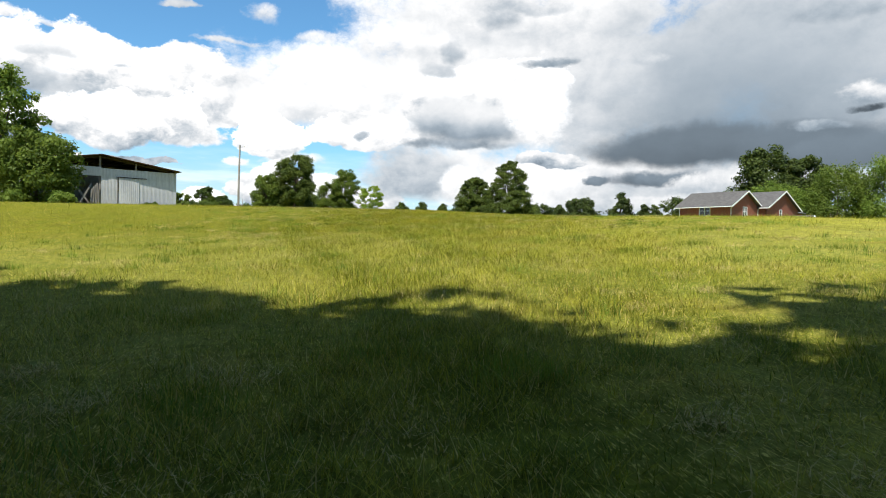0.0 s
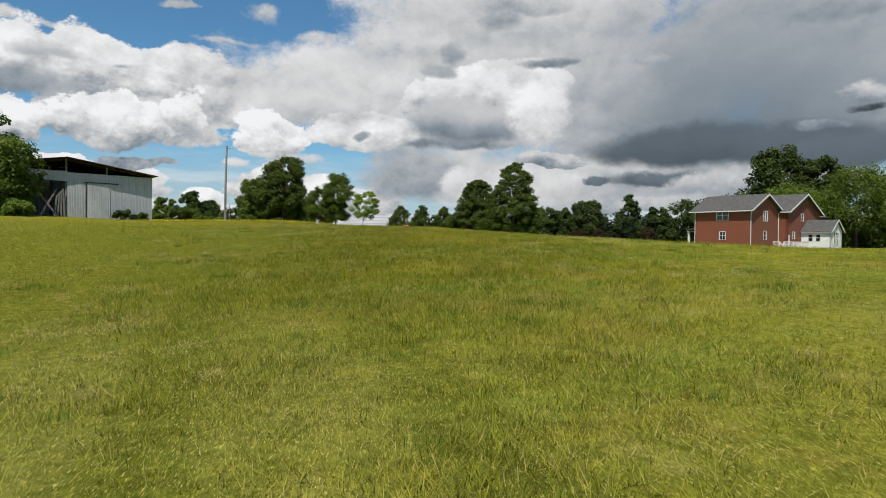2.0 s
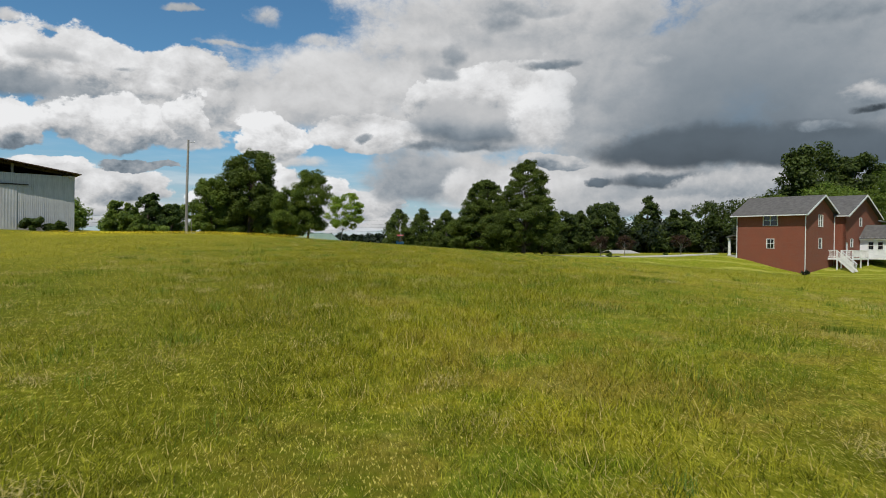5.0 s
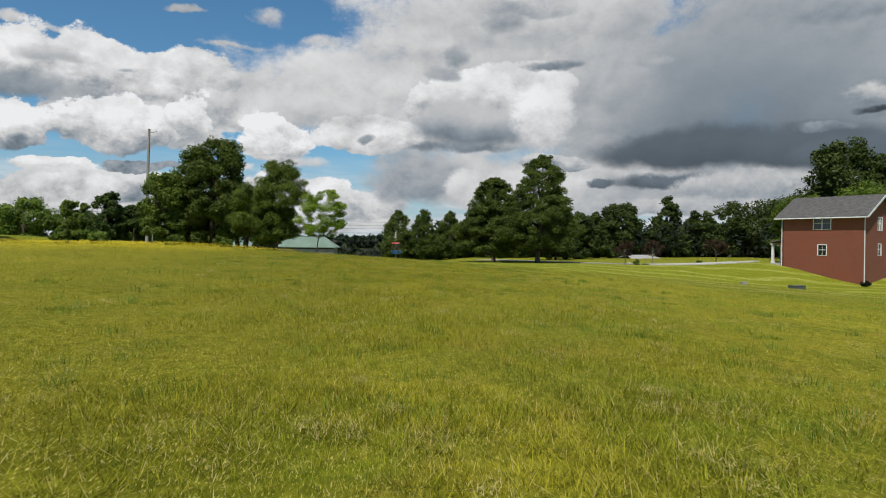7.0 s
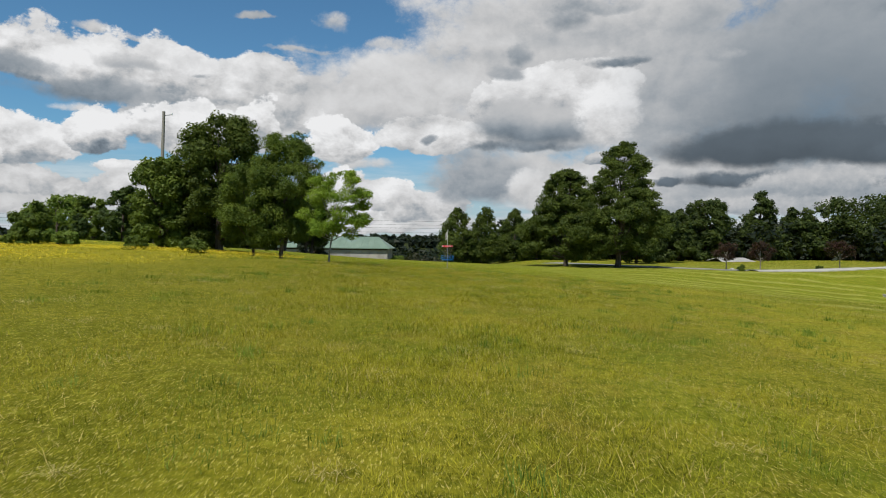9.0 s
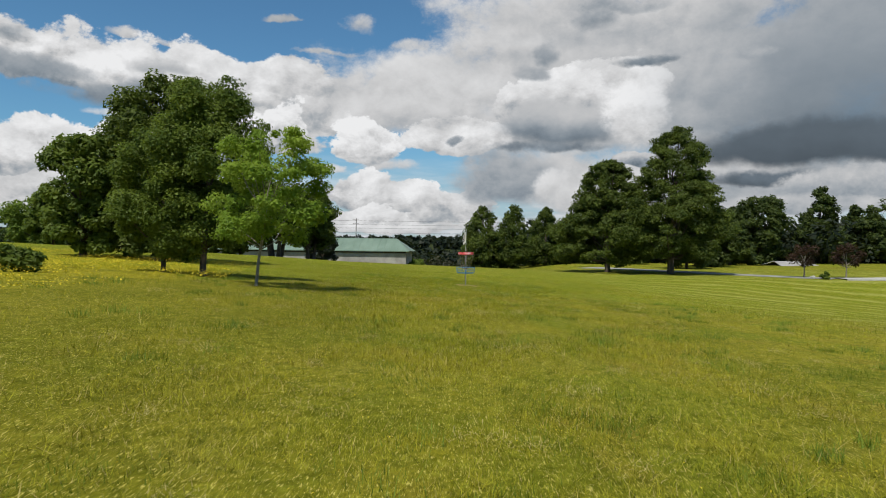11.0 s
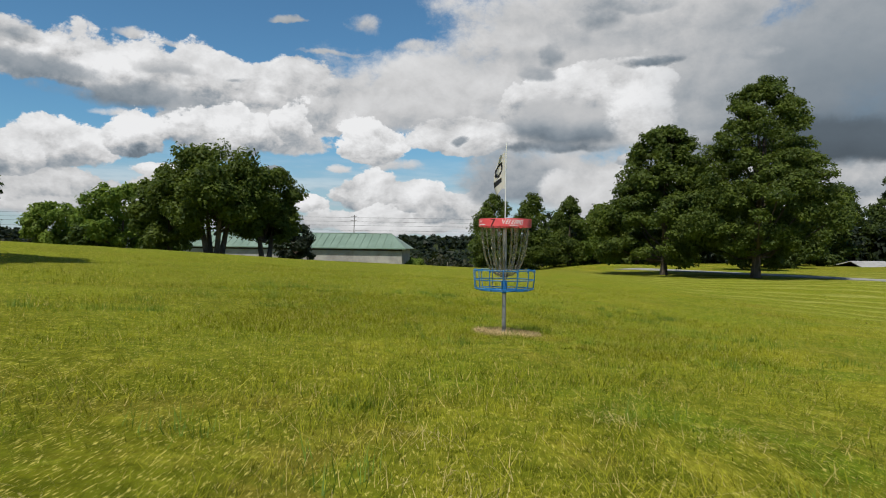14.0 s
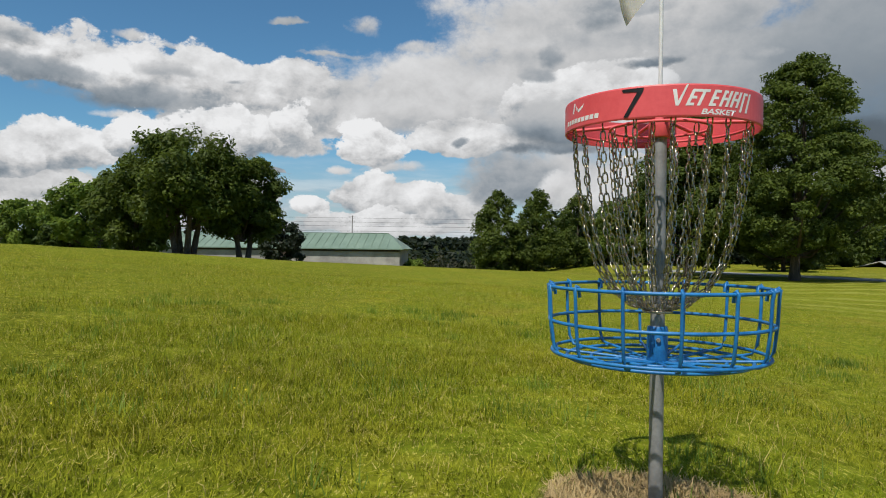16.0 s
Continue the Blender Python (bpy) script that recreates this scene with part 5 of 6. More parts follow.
# rear wing with a lower hipped roof
wall("wall", (20.7, -0.6), (24.0, -0.6), -0.4, 7.1, 0.3, [], BRICK, house)
wall("wall", (24.0, -0.6), (24.0, DEPTH), -0.4, 7.1, 0.3, [], BRICK, house)
roof_slab(house, [(19.0, -1.1, 7.0), (24.6, -1.1, 7.0), (21.5, 3.4, 8.8), (19.0, 3.4, 8.8)], 0.14, SHINGLE, "grey shingle hip roof")
roof_slab(house, [(24.6, -1.1, 7.0), (24.6, 10.1, 7.0), (21.5, 6.4, 8.8), (21.5, 3.4, 8.8)], 0.14, SHINGLE, "grey shingle hip roof")
# front porch at the far end
roof_slab(house, [(-0.3, DEPTH + 0.02, 4.66), (5.0, DEPTH + 0.02, 4.66), (5.0, DEPTH + 1.3, 4.40), (-0.3, DEPTH + 1.3, 4.40)], 0.14, SHINGLE, "grey porch roof")
board(house, "porch_beam", (-0.2, DEPTH + 1.1, 4.28), (4.9, DEPTH + 1.1, 4.28), 0.16, 0.22, TRIM)
part("porch_floor", boxed(-0.1, 5.0, DEPTH + 0.02, DEPTH + 1.25, 0.8, 1.97), CONCRETE, house, "concrete porch floor")
for x in (0.15, 2.4, 4.7):
    bm = boxed(x - 0.13, x + 0.13, DEPTH + 0.93, DEPTH + 1.19, 1.97, 4.17)
    box(bm, x - 0.18, x + 0.18, DEPTH + 0.88, DEPTH + 1.24, 1.972, 2.15)
    part("porch_post", bm, TRIM, house, "white square porch post")
# sunroom on posts with deck and stairs
SX0, SX1, SY0, SY1, SF, SE, SA = 13.7, 17.9, -5.8, -1.45, 1.85, 4.65, 6.25
sides = ((SX0, SY1), (SX0, SY0)), ((SX0, SY0), (SX1, SY0)), ((SX1, SY0), (SX1, SY1))
wins = [[(1.0, 1.75, 3.0, 4.05), (2.15, 2.9, 3.0, 4.05)], [(1.15, 3.05, 2.5, 4.4)], [(1.2, 2.6, 2.8, 4.1)]]
for k in range(3):
    wall("sunroom_wall", *sides[k], SF, SE, 0.16, wins[k], SIDING, house, apex=(2.1, SA) if k == 1 else None, label="white vinyl sided wall")
    for o in wins[k]:
        window(house, *sides[k], *o, lights=3 if k == 1 else 1)
roof_slab(house, [(SX0 - 0.35, SY0 - 0.35, SE - 0.25), (SX0 - 0.35, SY1, SE - 0.25), (15.8, SY1, SA + 0.05), (15.8, SY0 - 0.35, SA + 0.05)], 0.12, SHINGLE, "grey shingle sunroom roof")
roof_slab(house, [(SX1 + 0.35, SY0 - 0.35, SE - 0.25), (SX1 + 0.35, SY1, SE - 0.25), (15.8, SY1, SA + 0.05), (15.8, SY0 - 0.35, SA + 0.05)], 0.12, SHINGLE, "grey shingle sunroom roof")
for a, c in (((SX0 - 0.35, SY0 - 0.37, SE - 0.23), (15.8, SY0 - 0.37, SA + 0.07)), ((15.8, SY0 - 0.37, SA + 0.07), (SX1 + 0.35, SY0 - 0.37, SE - 0.23)), ((SX0 - 0.35, SY1, SE - 0.2), (SX0 - 0.35, SY0 - 0.3, SE - 0.2))):
    board(house, "rake_board", a, c, 0.05, 0.2, TRIM)
part("sunroom_floor", boxed(SX0, SX1, SY0, SY1, SF - 0.22, SF - 0.002), TRIM, house)
for x in (SX0 + 0.1, 15.8, SX1 - 0.1):
    part("sunroom_post", boxed(x - 0.09, x + 0.09, SY0 + 0.05, SY0 + 0.23, -0.6, SF - 0.22), TRIM, house, "white post")
DX0, DY0, LY0 = 6.9, -2.6, -1.2          # deck's end, its outer edge along the gable, the landing's outer edge
bm = bmesh.new()
for k in range(int((SX0 - DX0) / 0.16)):
    x = DX0 + k * 0.16
    box(bm, x, x + 0.145, LY0 if x < 8.25 else DY0, -1.42 if x > 8.8 else -0.03, SF - 0.06, SF - 0.02)
part("deck_boards", bm, TRIM, house, "pale deck boards")
board(house, "deck_beam", (8.3, DY0, SF - 0.17), (SX0, DY0, SF - 0.17), 0.06, 0.22, TRIM)
board(house, "deck_beam", (DX0, LY0, SF - 0.17), (8.3, LY0, SF - 0.17), 0.06, 0.22, TRIM)
board(house, "deck_beam", (DX0, LY0, SF - 0.17), (DX0, -0.05, SF - 0.17), 0.06, 0.22, TRIM)
for x, y in ((DX0 + 0.05, LY0), (8.3, LY0), (8.36, DY0), (11.0, DY0), (13.5, DY0)):
    part("deck_post", boxed(x - 0.07, x + 0.07, y - 0.04, y + 0.1, -0.7, SF + 1.0), TRIM, house, "white deck post")


def railing(p, q, gap=0.13):
    """Top and bottom rails with balusters between them."""
    p, q = Vector(p), Vector(q)
    for h, s in ((0.95, 0.09), (0.12, 0.07)):
        board(house, "rail", p + Vector((0, 0, h)), q + Vector((0, 0, h)), 0.05, s, TRIM)
    n = max(2, int((q - p).length / gap))
    for k in range(1, n):
        c = p.lerp(q, k / n)
        part("baluster", boxed(c.x - 0.018, c.x + 0.018, c.y - 0.018, c.y + 0.018, c.z + 0.10, c.z + 0.92), TRIM, house)


railing((DX0, -0.1, SF), (DX0, LY0, SF))
railing((8.3, LY0, SF), (8.3, DY0, SF))
railing((8.4, DY0, SF), (SX0, DY0, SF))
STEPS, RUN = 9, 0.22
for k in range(STEPS):
    part("stair_tread", boxed(7.05, 8.2, LY0 - 0.05 - RUN * (k + 1), LY0 - 0.05 - RUN * k, SF - 0.20 * (k + 1) - 0.04, SF - 0.20 * (k + 1)), TRIM, house)
for x in (7.0, 8.22):
    board(house, "stair_stringer", (x, LY0, SF - 0.15), (x, LY0 - RUN * STEPS, SF - 0.20 * STEPS - 0.1), 0.05, 0.28, TRIM)
    railing((x, LY0 - 0.05, SF - 0.1), (x, LY0 - RUN * STEPS, SF - 0.20 * STEPS))

# ---- old metal shed ----
METAL = worn("weathered_tin", (0.34, 0.345, 0.35), (0.52, 0.525, 0.53), 0.55, 0.9, 0.2, 0.1, 9, 0.4, (1, 1, 0.25))
RUST = worn("rusted_roof_tin", (0.055, 0.032, 0.025), (0.16, 0.105, 0.085), 0.75, 1.2, 0.3, 0.2, 14, 0.3)
POST = worn("grey_post_timber", (0.15, 0.135, 0.12), (0.30, 0.28, 0.25), 0.9, 6, 0, 0.4, 60, 0.2, (1, 1, 0.2))
SHED_Z = float(ground(-28, -5)) - 0.05
shed = thing("metal_shed", pose(-25.07, -3.18, SHED_Z, 0, 0, math.degrees(0.52) + 180), "old open-gabled shed of weathered corrugated metal sheets with a sliding door", "shed")


def sheet_mesh(w, h, ribs=5):
    """A corrugated sheet, w wide, h high, ribs running up."""
    n = ribs * 6
    bm = bmesh.new()
    cols = []
    for k in range(n + 1):
        x = w * k / n
        y = 0.007 * math.cos(k / 6 * math.tau)
        cols.append([bm.verts.new((x, y - 0.004 * s, z)) for s in (0, 1) for z in (0, h)])
    for a, c in zip(cols, cols[1:]):
        bm.faces.new((a[0], c[0], c[1], a[1]))
        bm.faces.new((a[2], a[3], c[3], c[2]))
        bm.faces.new((a[0], a[2], c[2], c[0]))
        bm.faces.new((a[1], c[1], c[3], a[3]))
    bm.faces.new((cols[0][0], cols[0][1], cols[0][3], cols[0][2]))
    bm.faces.new((cols[-1][0], cols[-1][2], cols[-1][3], cols[-1][1]))
    return bm


WALL_H, LEN = 5.32 - 0.06 - SHED_Z, 7.3          # local x runs from the far corner along the front, local y is outwards to the back
DOOR_H = 0.80 * WALL_H
srng = random.Random(8)
w = 0.66
shared = bpy.data.meshes.new("sheet")
sb = sheet_mesh(w + 0.02, WALL_H)
sb.to_mesh(shared)
sb.free()
shared.materials.append(METAL)
front = new("front_wall")
front.parent = shed
front["label"] = "wall of grey corrugated metal sheets"
for k in range(11):
    s = new("sheet", shared)
    s.parent = front
    s.matrix_basis = pose(k * w, 0.012 * (k % 2) + srng.uniform(-0.003, 0.003), srng.uniform(-0.012, 0.012), 0, srng.uniform(-0.15, 0.15), 0)
door = part("sliding_door", sheet_mesh(1.95, DOOR_H, 10), METAL, shed, "sliding door of grey corrugated sheet")
door.matrix_basis = pose(3.72, 0.06, -0.03)
part("door_track", boxed(3.0, 5.9, 0.05, 0.12, DOOR_H - 0.02, DOOR_H + 0.06), DARK_WOOD, shed, "dark door track")
part("door_edge", boxed(5.67, 5.76, 0.045, 0.085, -0.03, DOOR_H), DARK_WOOD, shed)
right = new("end_wall")
right.parent = shed
right.matrix_basis = pose(0, -0.02, 0, 0, 0, -90)
for k in range(12):
    s = new("sheet", shared)
    s.parent = right
    s.matrix_basis = pose(k * w + 0.05, srng.uniform(-0.01, 0.01), srng.uniform(-0.03, 0.03))
rear = new("rear_wall")
rear.parent = shed
rear.matrix_basis = pose(0, -8.1, 0)
for k in range(20):
    s = new("sheet", shared)
    s.parent = rear
    s.matrix_basis = pose(k * w, 0, srng.uniform(-0.03, 0.03))
RZ = 6.55 - SHED_Z                                # ridge
part("rear_gable", prism([(0.1, -8.04, WALL_H - 0.1), (14.4, -8.04, WALL_H - 0.1), (7.4, -8.04, RZ - 0.02)], 0.03, (0, 1, 0)), RUST, shed, "rust-dark tin rear gable")
roof_slab(shed, [(-0.35, 0.75, WALL_H + 0.10), (-0.35, -8.6, WALL_H + 0.10), (7.4, -8.6, RZ), (7.4, 0.75, RZ)], 0.05, RUST, "rust-dark tin roof slope")
roof_slab(shed, [(7.4, 0.75, RZ), (7.4, -8.6, RZ), (14.6, -8.6, WALL_H + 0.1), (14.6, 0.75, WALL_H + 0.1)], 0.05, RUST, "rust-dark tin roof slope")
for x in (0.08, 4.0, 7.35, 10.2, 13.6):
    zt = WALL_H + 0.05 + (RZ - WALL_H - 0.1) * (1 - abs(x - 7.4) / 7.5)
    part("post", boxed(x - 0.08, x + 0.08, -0.26, -0.10, -0.3, zt), POST, shed, "grey timber post")
    part("post", boxed(x - 0.08, x + 0.08, -8.0, -7.84, -0.3, zt), POST, shed, "grey timber post")
for y in (-0.19, -4.0, -7.9):
    board(shed, "rafter", (0.0, y, WALL_H + 0.02), (7.4, y, RZ - 0.12), 0.07, 0.18, DARK_WOOD)
    board(shed, "rafter", (7.4, y, RZ - 0.12), (14.5, y, WALL_H + 0.02), 0.07, 0.18, DARK_WOOD)
for k in range(6):
    x = 0.6 + 1.25 * k
    zt = WALL_H + 0.06 + (RZ - WALL_H - 0.1) * x / 7.4
    board(shed, "purlin", (x, 0.7, zt), (x, -8.5, zt), 0.06, 0.1, DARK_WOOD)
board(shed, "header", (7.26, -0.05, WALL_H - 0.35), (14.4, -0.05, WALL_H - 0.35), 0.06, 0.9, METAL)
for a, c in (((8.0, -0.15, 0.2), (9.6, -0.15, 2.4)), ((9.4, -0.2, 0.1), (8.1, -0.2, 2.6)), ((10.4, -0.15, 1.4), (13.6, -0.15, 1.2)), ((10.4, -0.15, 2.1), (13.6, -0.15, 2.2))):
    board(shed, "brace", a, c, 0.05, 0.16, POST)
for k in range(4):
    lean_board = part("loose_board", boxed(0, 0.14, -0.02, 0.02, 0, 2.7 - 0.2 * k), POST, shed, "loose weathered board leaning")
    lean_board.matrix_basis = pose(7.4 + 0.28 * k, 0.12 + 0.05 * k, -0.02, 0, 4 - 3 * k, 0)

# ---- long barn with green roof ----
GREEN_TIN = worn("green_roof_metal", (0.150, 0.215, 0.160), (0.205, 0.280, 0.215), 0.5, 0.6, 0.0, 0.05, 10, 0.4, (1, 0.3, 1))
PALE_WALL = worn("pale_block_wall", (0.27, 0.255, 0.235), (0.42, 0.40, 0.37), 0.9, 0.8, 0, 0.2, 10)
BARN_Z = float(ground(-17, 84)) - 0.1
barn = thing("long_barn", pose(-5.0, 82.5, BARN_Z, 0, 0, 180 - 4), "long low barn with a green metal hip roof and pale walls", "barn")
BE, BR = 0.60 - BARN_Z, 2.62 - BARN_Z
part("front_wall", boxed(0.2, 32.0, 0.15, 0.4, 0, BE - 0.30), PALE_WALL, barn, "pale block wall")
# the eave's shade on the wall, built as a dark strip
part("eave_shade_strip", boxed(0.2, 32.0, 0.16, 0.36, BE - 0.298, BE), DARK_WOOD, barn, "dark strip standing in for shade under the eave")
part("end_wall", boxed(0.2, 0.45, -9.2, 0.148, 0, BE), PALE_WALL, barn)
part("end_wall", boxed(31.75, 32.05, -9.2, 0.148, 0, BE + 0.5), SIDING, barn, "white end wall")
part("rear_wall", boxed(0.45, 31.75, -9.4, -9.1, 0, BE), PALE_WALL, barn)
for pts in ([(-0.3, 0.8, BE), (32.6, 0.8, BE), (31.2, -4.6, BR), (2.3, -4.6, BR)], [(-0.3, 0.8, BE), (-0.3, -10.0, BE), (2.3, -4.6, BR)], [(-0.3, -10.0, BE), (32.6, -10.0, BE), (31.2, -4.6, BR), (2.3, -4.6, BR)], [(32.6, 0.8, BE), (32.6, -10.0, BE), (31.2, -4.6, BR)]):
    roof_slab(barn, pts, 0.07, GREEN_TIN, "green ribbed metal roof")
for k in range(30):
    x = 1.8 + k * 1.02
    f = max(0.0, 1 - (2.6 - x) / 2.6) if x < 2.3 else 1.0
    board(barn, "roof_rib", (x, 0.78, BE + 0.10), (x, 0.8 - 5.3 * f, BE + 0.10 + (BR - BE) * f), 0.05, 0.05, GREEN_TIN)
board(barn, "ridge_cap", (2.3, -4.6, BR + 0.08), (31.2, -4.6, BR + 0.08), 0.3, 0.06, GREEN_TIN)
board(barn, "gutter", (-0.35, 0.86, BE), (32.6, 0.86, BE), 0.1, 0.12, GREEN_TIN)
vent = part("roof_vent", boxed(17.6, 18.3, -1.6, -0.9, BE + 0.9, BE + 1.7, bevel=0.05), GREEN_TIN, barn, "green roof vent")

# ---- poles and wires ----
WOODPOLE = worn("weathered_pole", (0.17, 0.155, 0.135), (0.34, 0.32, 0.29), 0.9, 3, 0, 0.3, 40, 0.2, (1, 1, 0.12))


def utility_pole(x, y, height, label, arm=True, r=0.15, turn=0):
    t = thing("utility_pole", on_ground(x, y, turn, 0.1), label, "utility pole")
    part("post", tubed([(0, 0, -0.2), (0, 0, height * 0.5), (0.01 * height, 0, height)], [r, r * 0.85, r * 0.66], 12), WOODPOLE, t, smooth=True)
    if arm:
        for z in (height - 0.5, height - 1.9):
            board(t, "crossarm", (-1.1, 0.05, z), (1.1, 0.05, z), 0.10, 0.13, WOODPOLE)
            for s in (-1.0, -0.35, 0.35, 1.0):
                part("insulator", tubed([(s, 0.05, z + 0.06), (s, 0.05, z + 0.14), (s, 0.05, z + 0.22)], [0.03, 0.06, 0.03], 8), TRIM, t)
    return t


up = utility_pole(-21.9, 20.0, 10.8, "bare weathered wooden utility pole in the meadow", False, 0.17)
board(up, "bracket", (0.1, 0, 10.45), (0.75, 0, 10.55), 0.04, 0.05, GALV)
part("insulator", tubed([(0.75, 0, 10.5), (0.75, 0, 10.62), (0.75, 0, 10.7)], [0.03, 0.06, 0.03], 8), TRIM, up)
board(up, "meter_post", (0.55, -0.2, -0.1), (0.55, -0.2, 3.1), 0.07, 0.07, POST)
utility_pole(-50.8, 89.6, 9.0, "wooden utility pole among the far trees", True, 0.16)
utility_pole(-29.0, 224.4, 18.5, "distant utility pole with crossarms beyond the barn", True, 0.2)
WIRE = worn("power_cable", (0.02, 0.02, 0.02), (0.05, 0.05, 0.05), 0.6, 5, 0, 0)
for k, (z, dz) in enumerate(((11.0, 0.0), (9.7, -0.1), (8.2, 0.1), (6.6, 0.0))):
    pts = [(-190 + 380 * f, 224.6 + 8 * (f - 0.5), z - 1.6 * 4 * f * (1 - f) * 0.25 + dz) for f in np.linspace(0, 1, 25)]
    tagged(part("power_line", tubed(pts, 0.035, 5), WIRE), "thin dark overhead power cable", "cable", "overhead cables")
# ---- drive, pad and small things on the lawn ----
ASPHALT = worn("grey_drive_gravel", (0.20, 0.20, 0.195), (0.33, 0.325, 0.31), 0.95, 0.8, 0, 0.4, 30)


def ribbon(name, rows, lift, mat, label, category):
    """A paved strip laid on the ground: centre x, y and half width."""
    bm = bmesh.new()
    fine = []
    for (x0, y0, w0), (x1, y1, w1) in zip(rows, rows[1:]):
        n = max(2, int(math.hypot(x1 - x0, y1 - y0) / 1.0))
        fine += [(x0 + (x1 - x0) * k / n, y0 + (y1 - y0) * k / n, w0 + (w1 - w0) * k / n) for k in range(n)]
    fine.append(rows[-1])
    prev = None
    for i, (x, y, w2) in enumerate(fine):
        a, c = fine[max(i - 1, 0)], fine[min(i + 1, len(fine) - 1)]
        d = Vector((c[0] - a[0], c[1] - a[1])).normalized()
        nrm = Vector((-d.y, d.x)) * w2
        tops = [(x + nrm.x * f, y + nrm.y * f) for f in (-1, -0.33, 0.33, 1)]
        row = [bm.verts.new((*p, float(ground(*p)) + lift)) for p in tops]
        row = [bm.verts.new((*tops[0], float(ground(*tops[0])) - 0.15))] + row + [bm.verts.new((*tops[-1], float(ground(*tops[-1])) - 0.15))]
        if prev:
            for k in range(5):
                bm.faces.new((prev[k], row[k], row[k + 1], prev[k + 1]))
        prev = row
    bmesh.ops.recalc_face_normals(bm, faces=bm.faces)
    return tagged(part(name, bm, mat), label, category, kind="structure")


ribbon("drive", [(19.0, 62.0, 1.6), (21.5, 56.5, 1.6), (25.5, 47, 1.5), (28.8, 38.5, 1.3), (31.6, 33.6, 1.2), (33.2, 31.4, 1.0)], 0.05, ASPHALT, "grey gravel drive across the lawn", "drive")
ribbon("pavement", [(33.0, 30.6, 1.0), (38.0, 30.3, 1.25), (44.5, 30.4, 1.0)], 0.10, CONCRETE, "pale concrete parking pad", "pavement")
ribbon("path", [(44.6, 30.2, 0.55), (46.4, 30.4, 0.55), (47.6, 30.6, 0.55)], 0.10, CONCRETE, "narrow concrete walk to the porch", "path")


def utility_box(x, y, w2, d2, h, mat, label, name, category):
    t = thing(name, on_ground(x, y, 12, 0.03), label, category)
    part("cabinet", boxed(-w2 / 2, w2 / 2, -d2 / 2, d2 / 2, 0, h, bevel=0.02), mat, t)
    part("lid", boxed(-w2 / 2 - 0.03, w2 / 2 + 0.03, -d2 / 2 - 0.03, d2 / 2 + 0.03, h + 0.002, h + 0.07, bevel=0.015), mat, t)
    return t


BOXGREY = worn("grey_green_box_paint", (0.075, 0.085, 0.075), (0.13, 0.14, 0.125), 0.6, 4, 0, 0.05)
utility_box(38.4, 10.4, 1.35, 0.8, 0.85, BOXGREY, "low grey-green utility box on the lawn", "utility_box", "utility box")
utility_box(38.2, 18.5, 0.7, 0.5, 0.22, CONCRETE, "small pale concrete cover in the grass", "concrete_cover", "cover")
rk = bmesh.new()
bmesh.ops.create_icosphere(rk, subdivisions=2, radius=0.22)
for v in rk.verts:
    v.co = Vector((v.co.x * 1.3, v.co.y, v.co.z * 0.75)) * (1 + 0.25 * noise.noise(v.co * 7))
rock = part("pale_rock", rk, CONCRETE)
rock.matrix_basis = on_ground(31.6, 32.3, 20, -0.10)
tagged(rock, "pale rock at the corner of the concrete pad", "rock")
for k in range(14):
    x = -9 + 4.6 * k + (k % 3) * 0.4
    y = 90 + 0.16 * k
    p = thing("fence_post", on_ground(x, y, 0, 0.1), "thin weathered fence post at the field edge", "fence post", "field fence posts")
    part("post", tubed([(0, 0, -0.1), (0, 0, 0.6), (0.01, 0, 1.25)], 0.05, 7), WOODPOLE, p)
far_shed = thing("far_shed", on_ground(52.5, 75, 28, 3.1), "far outbuilding with a grey roof among the trees", "shed")
part("wall", boxed(-5, 5, -3, 3, 0, 2.6), PALE_WALL, far_shed)
PALE_ROOF = worn("pale_weathered_roof", (0.26, 0.255, 0.245), (0.40, 0.39, 0.375), 0.85, 1.5, 0, 0.2, 20)
roof_slab(far_shed, [(-5.4, -3.4, 2.5), (5.4, -3.4, 2.5), (3.6, 0, 3.7), (-3.6, 0, 3.7)], 0.08, PALE_ROOF, "pale grey roof slope")
roof_slab(far_shed, [(-5.4, 3.4, 2.5), (5.4, 3.4, 2.5), (3.6, 0, 3.7), (-3.6, 0, 3.7)], 0.08, PALE_ROOF, "pale grey roof slope")


# ---- grass ----

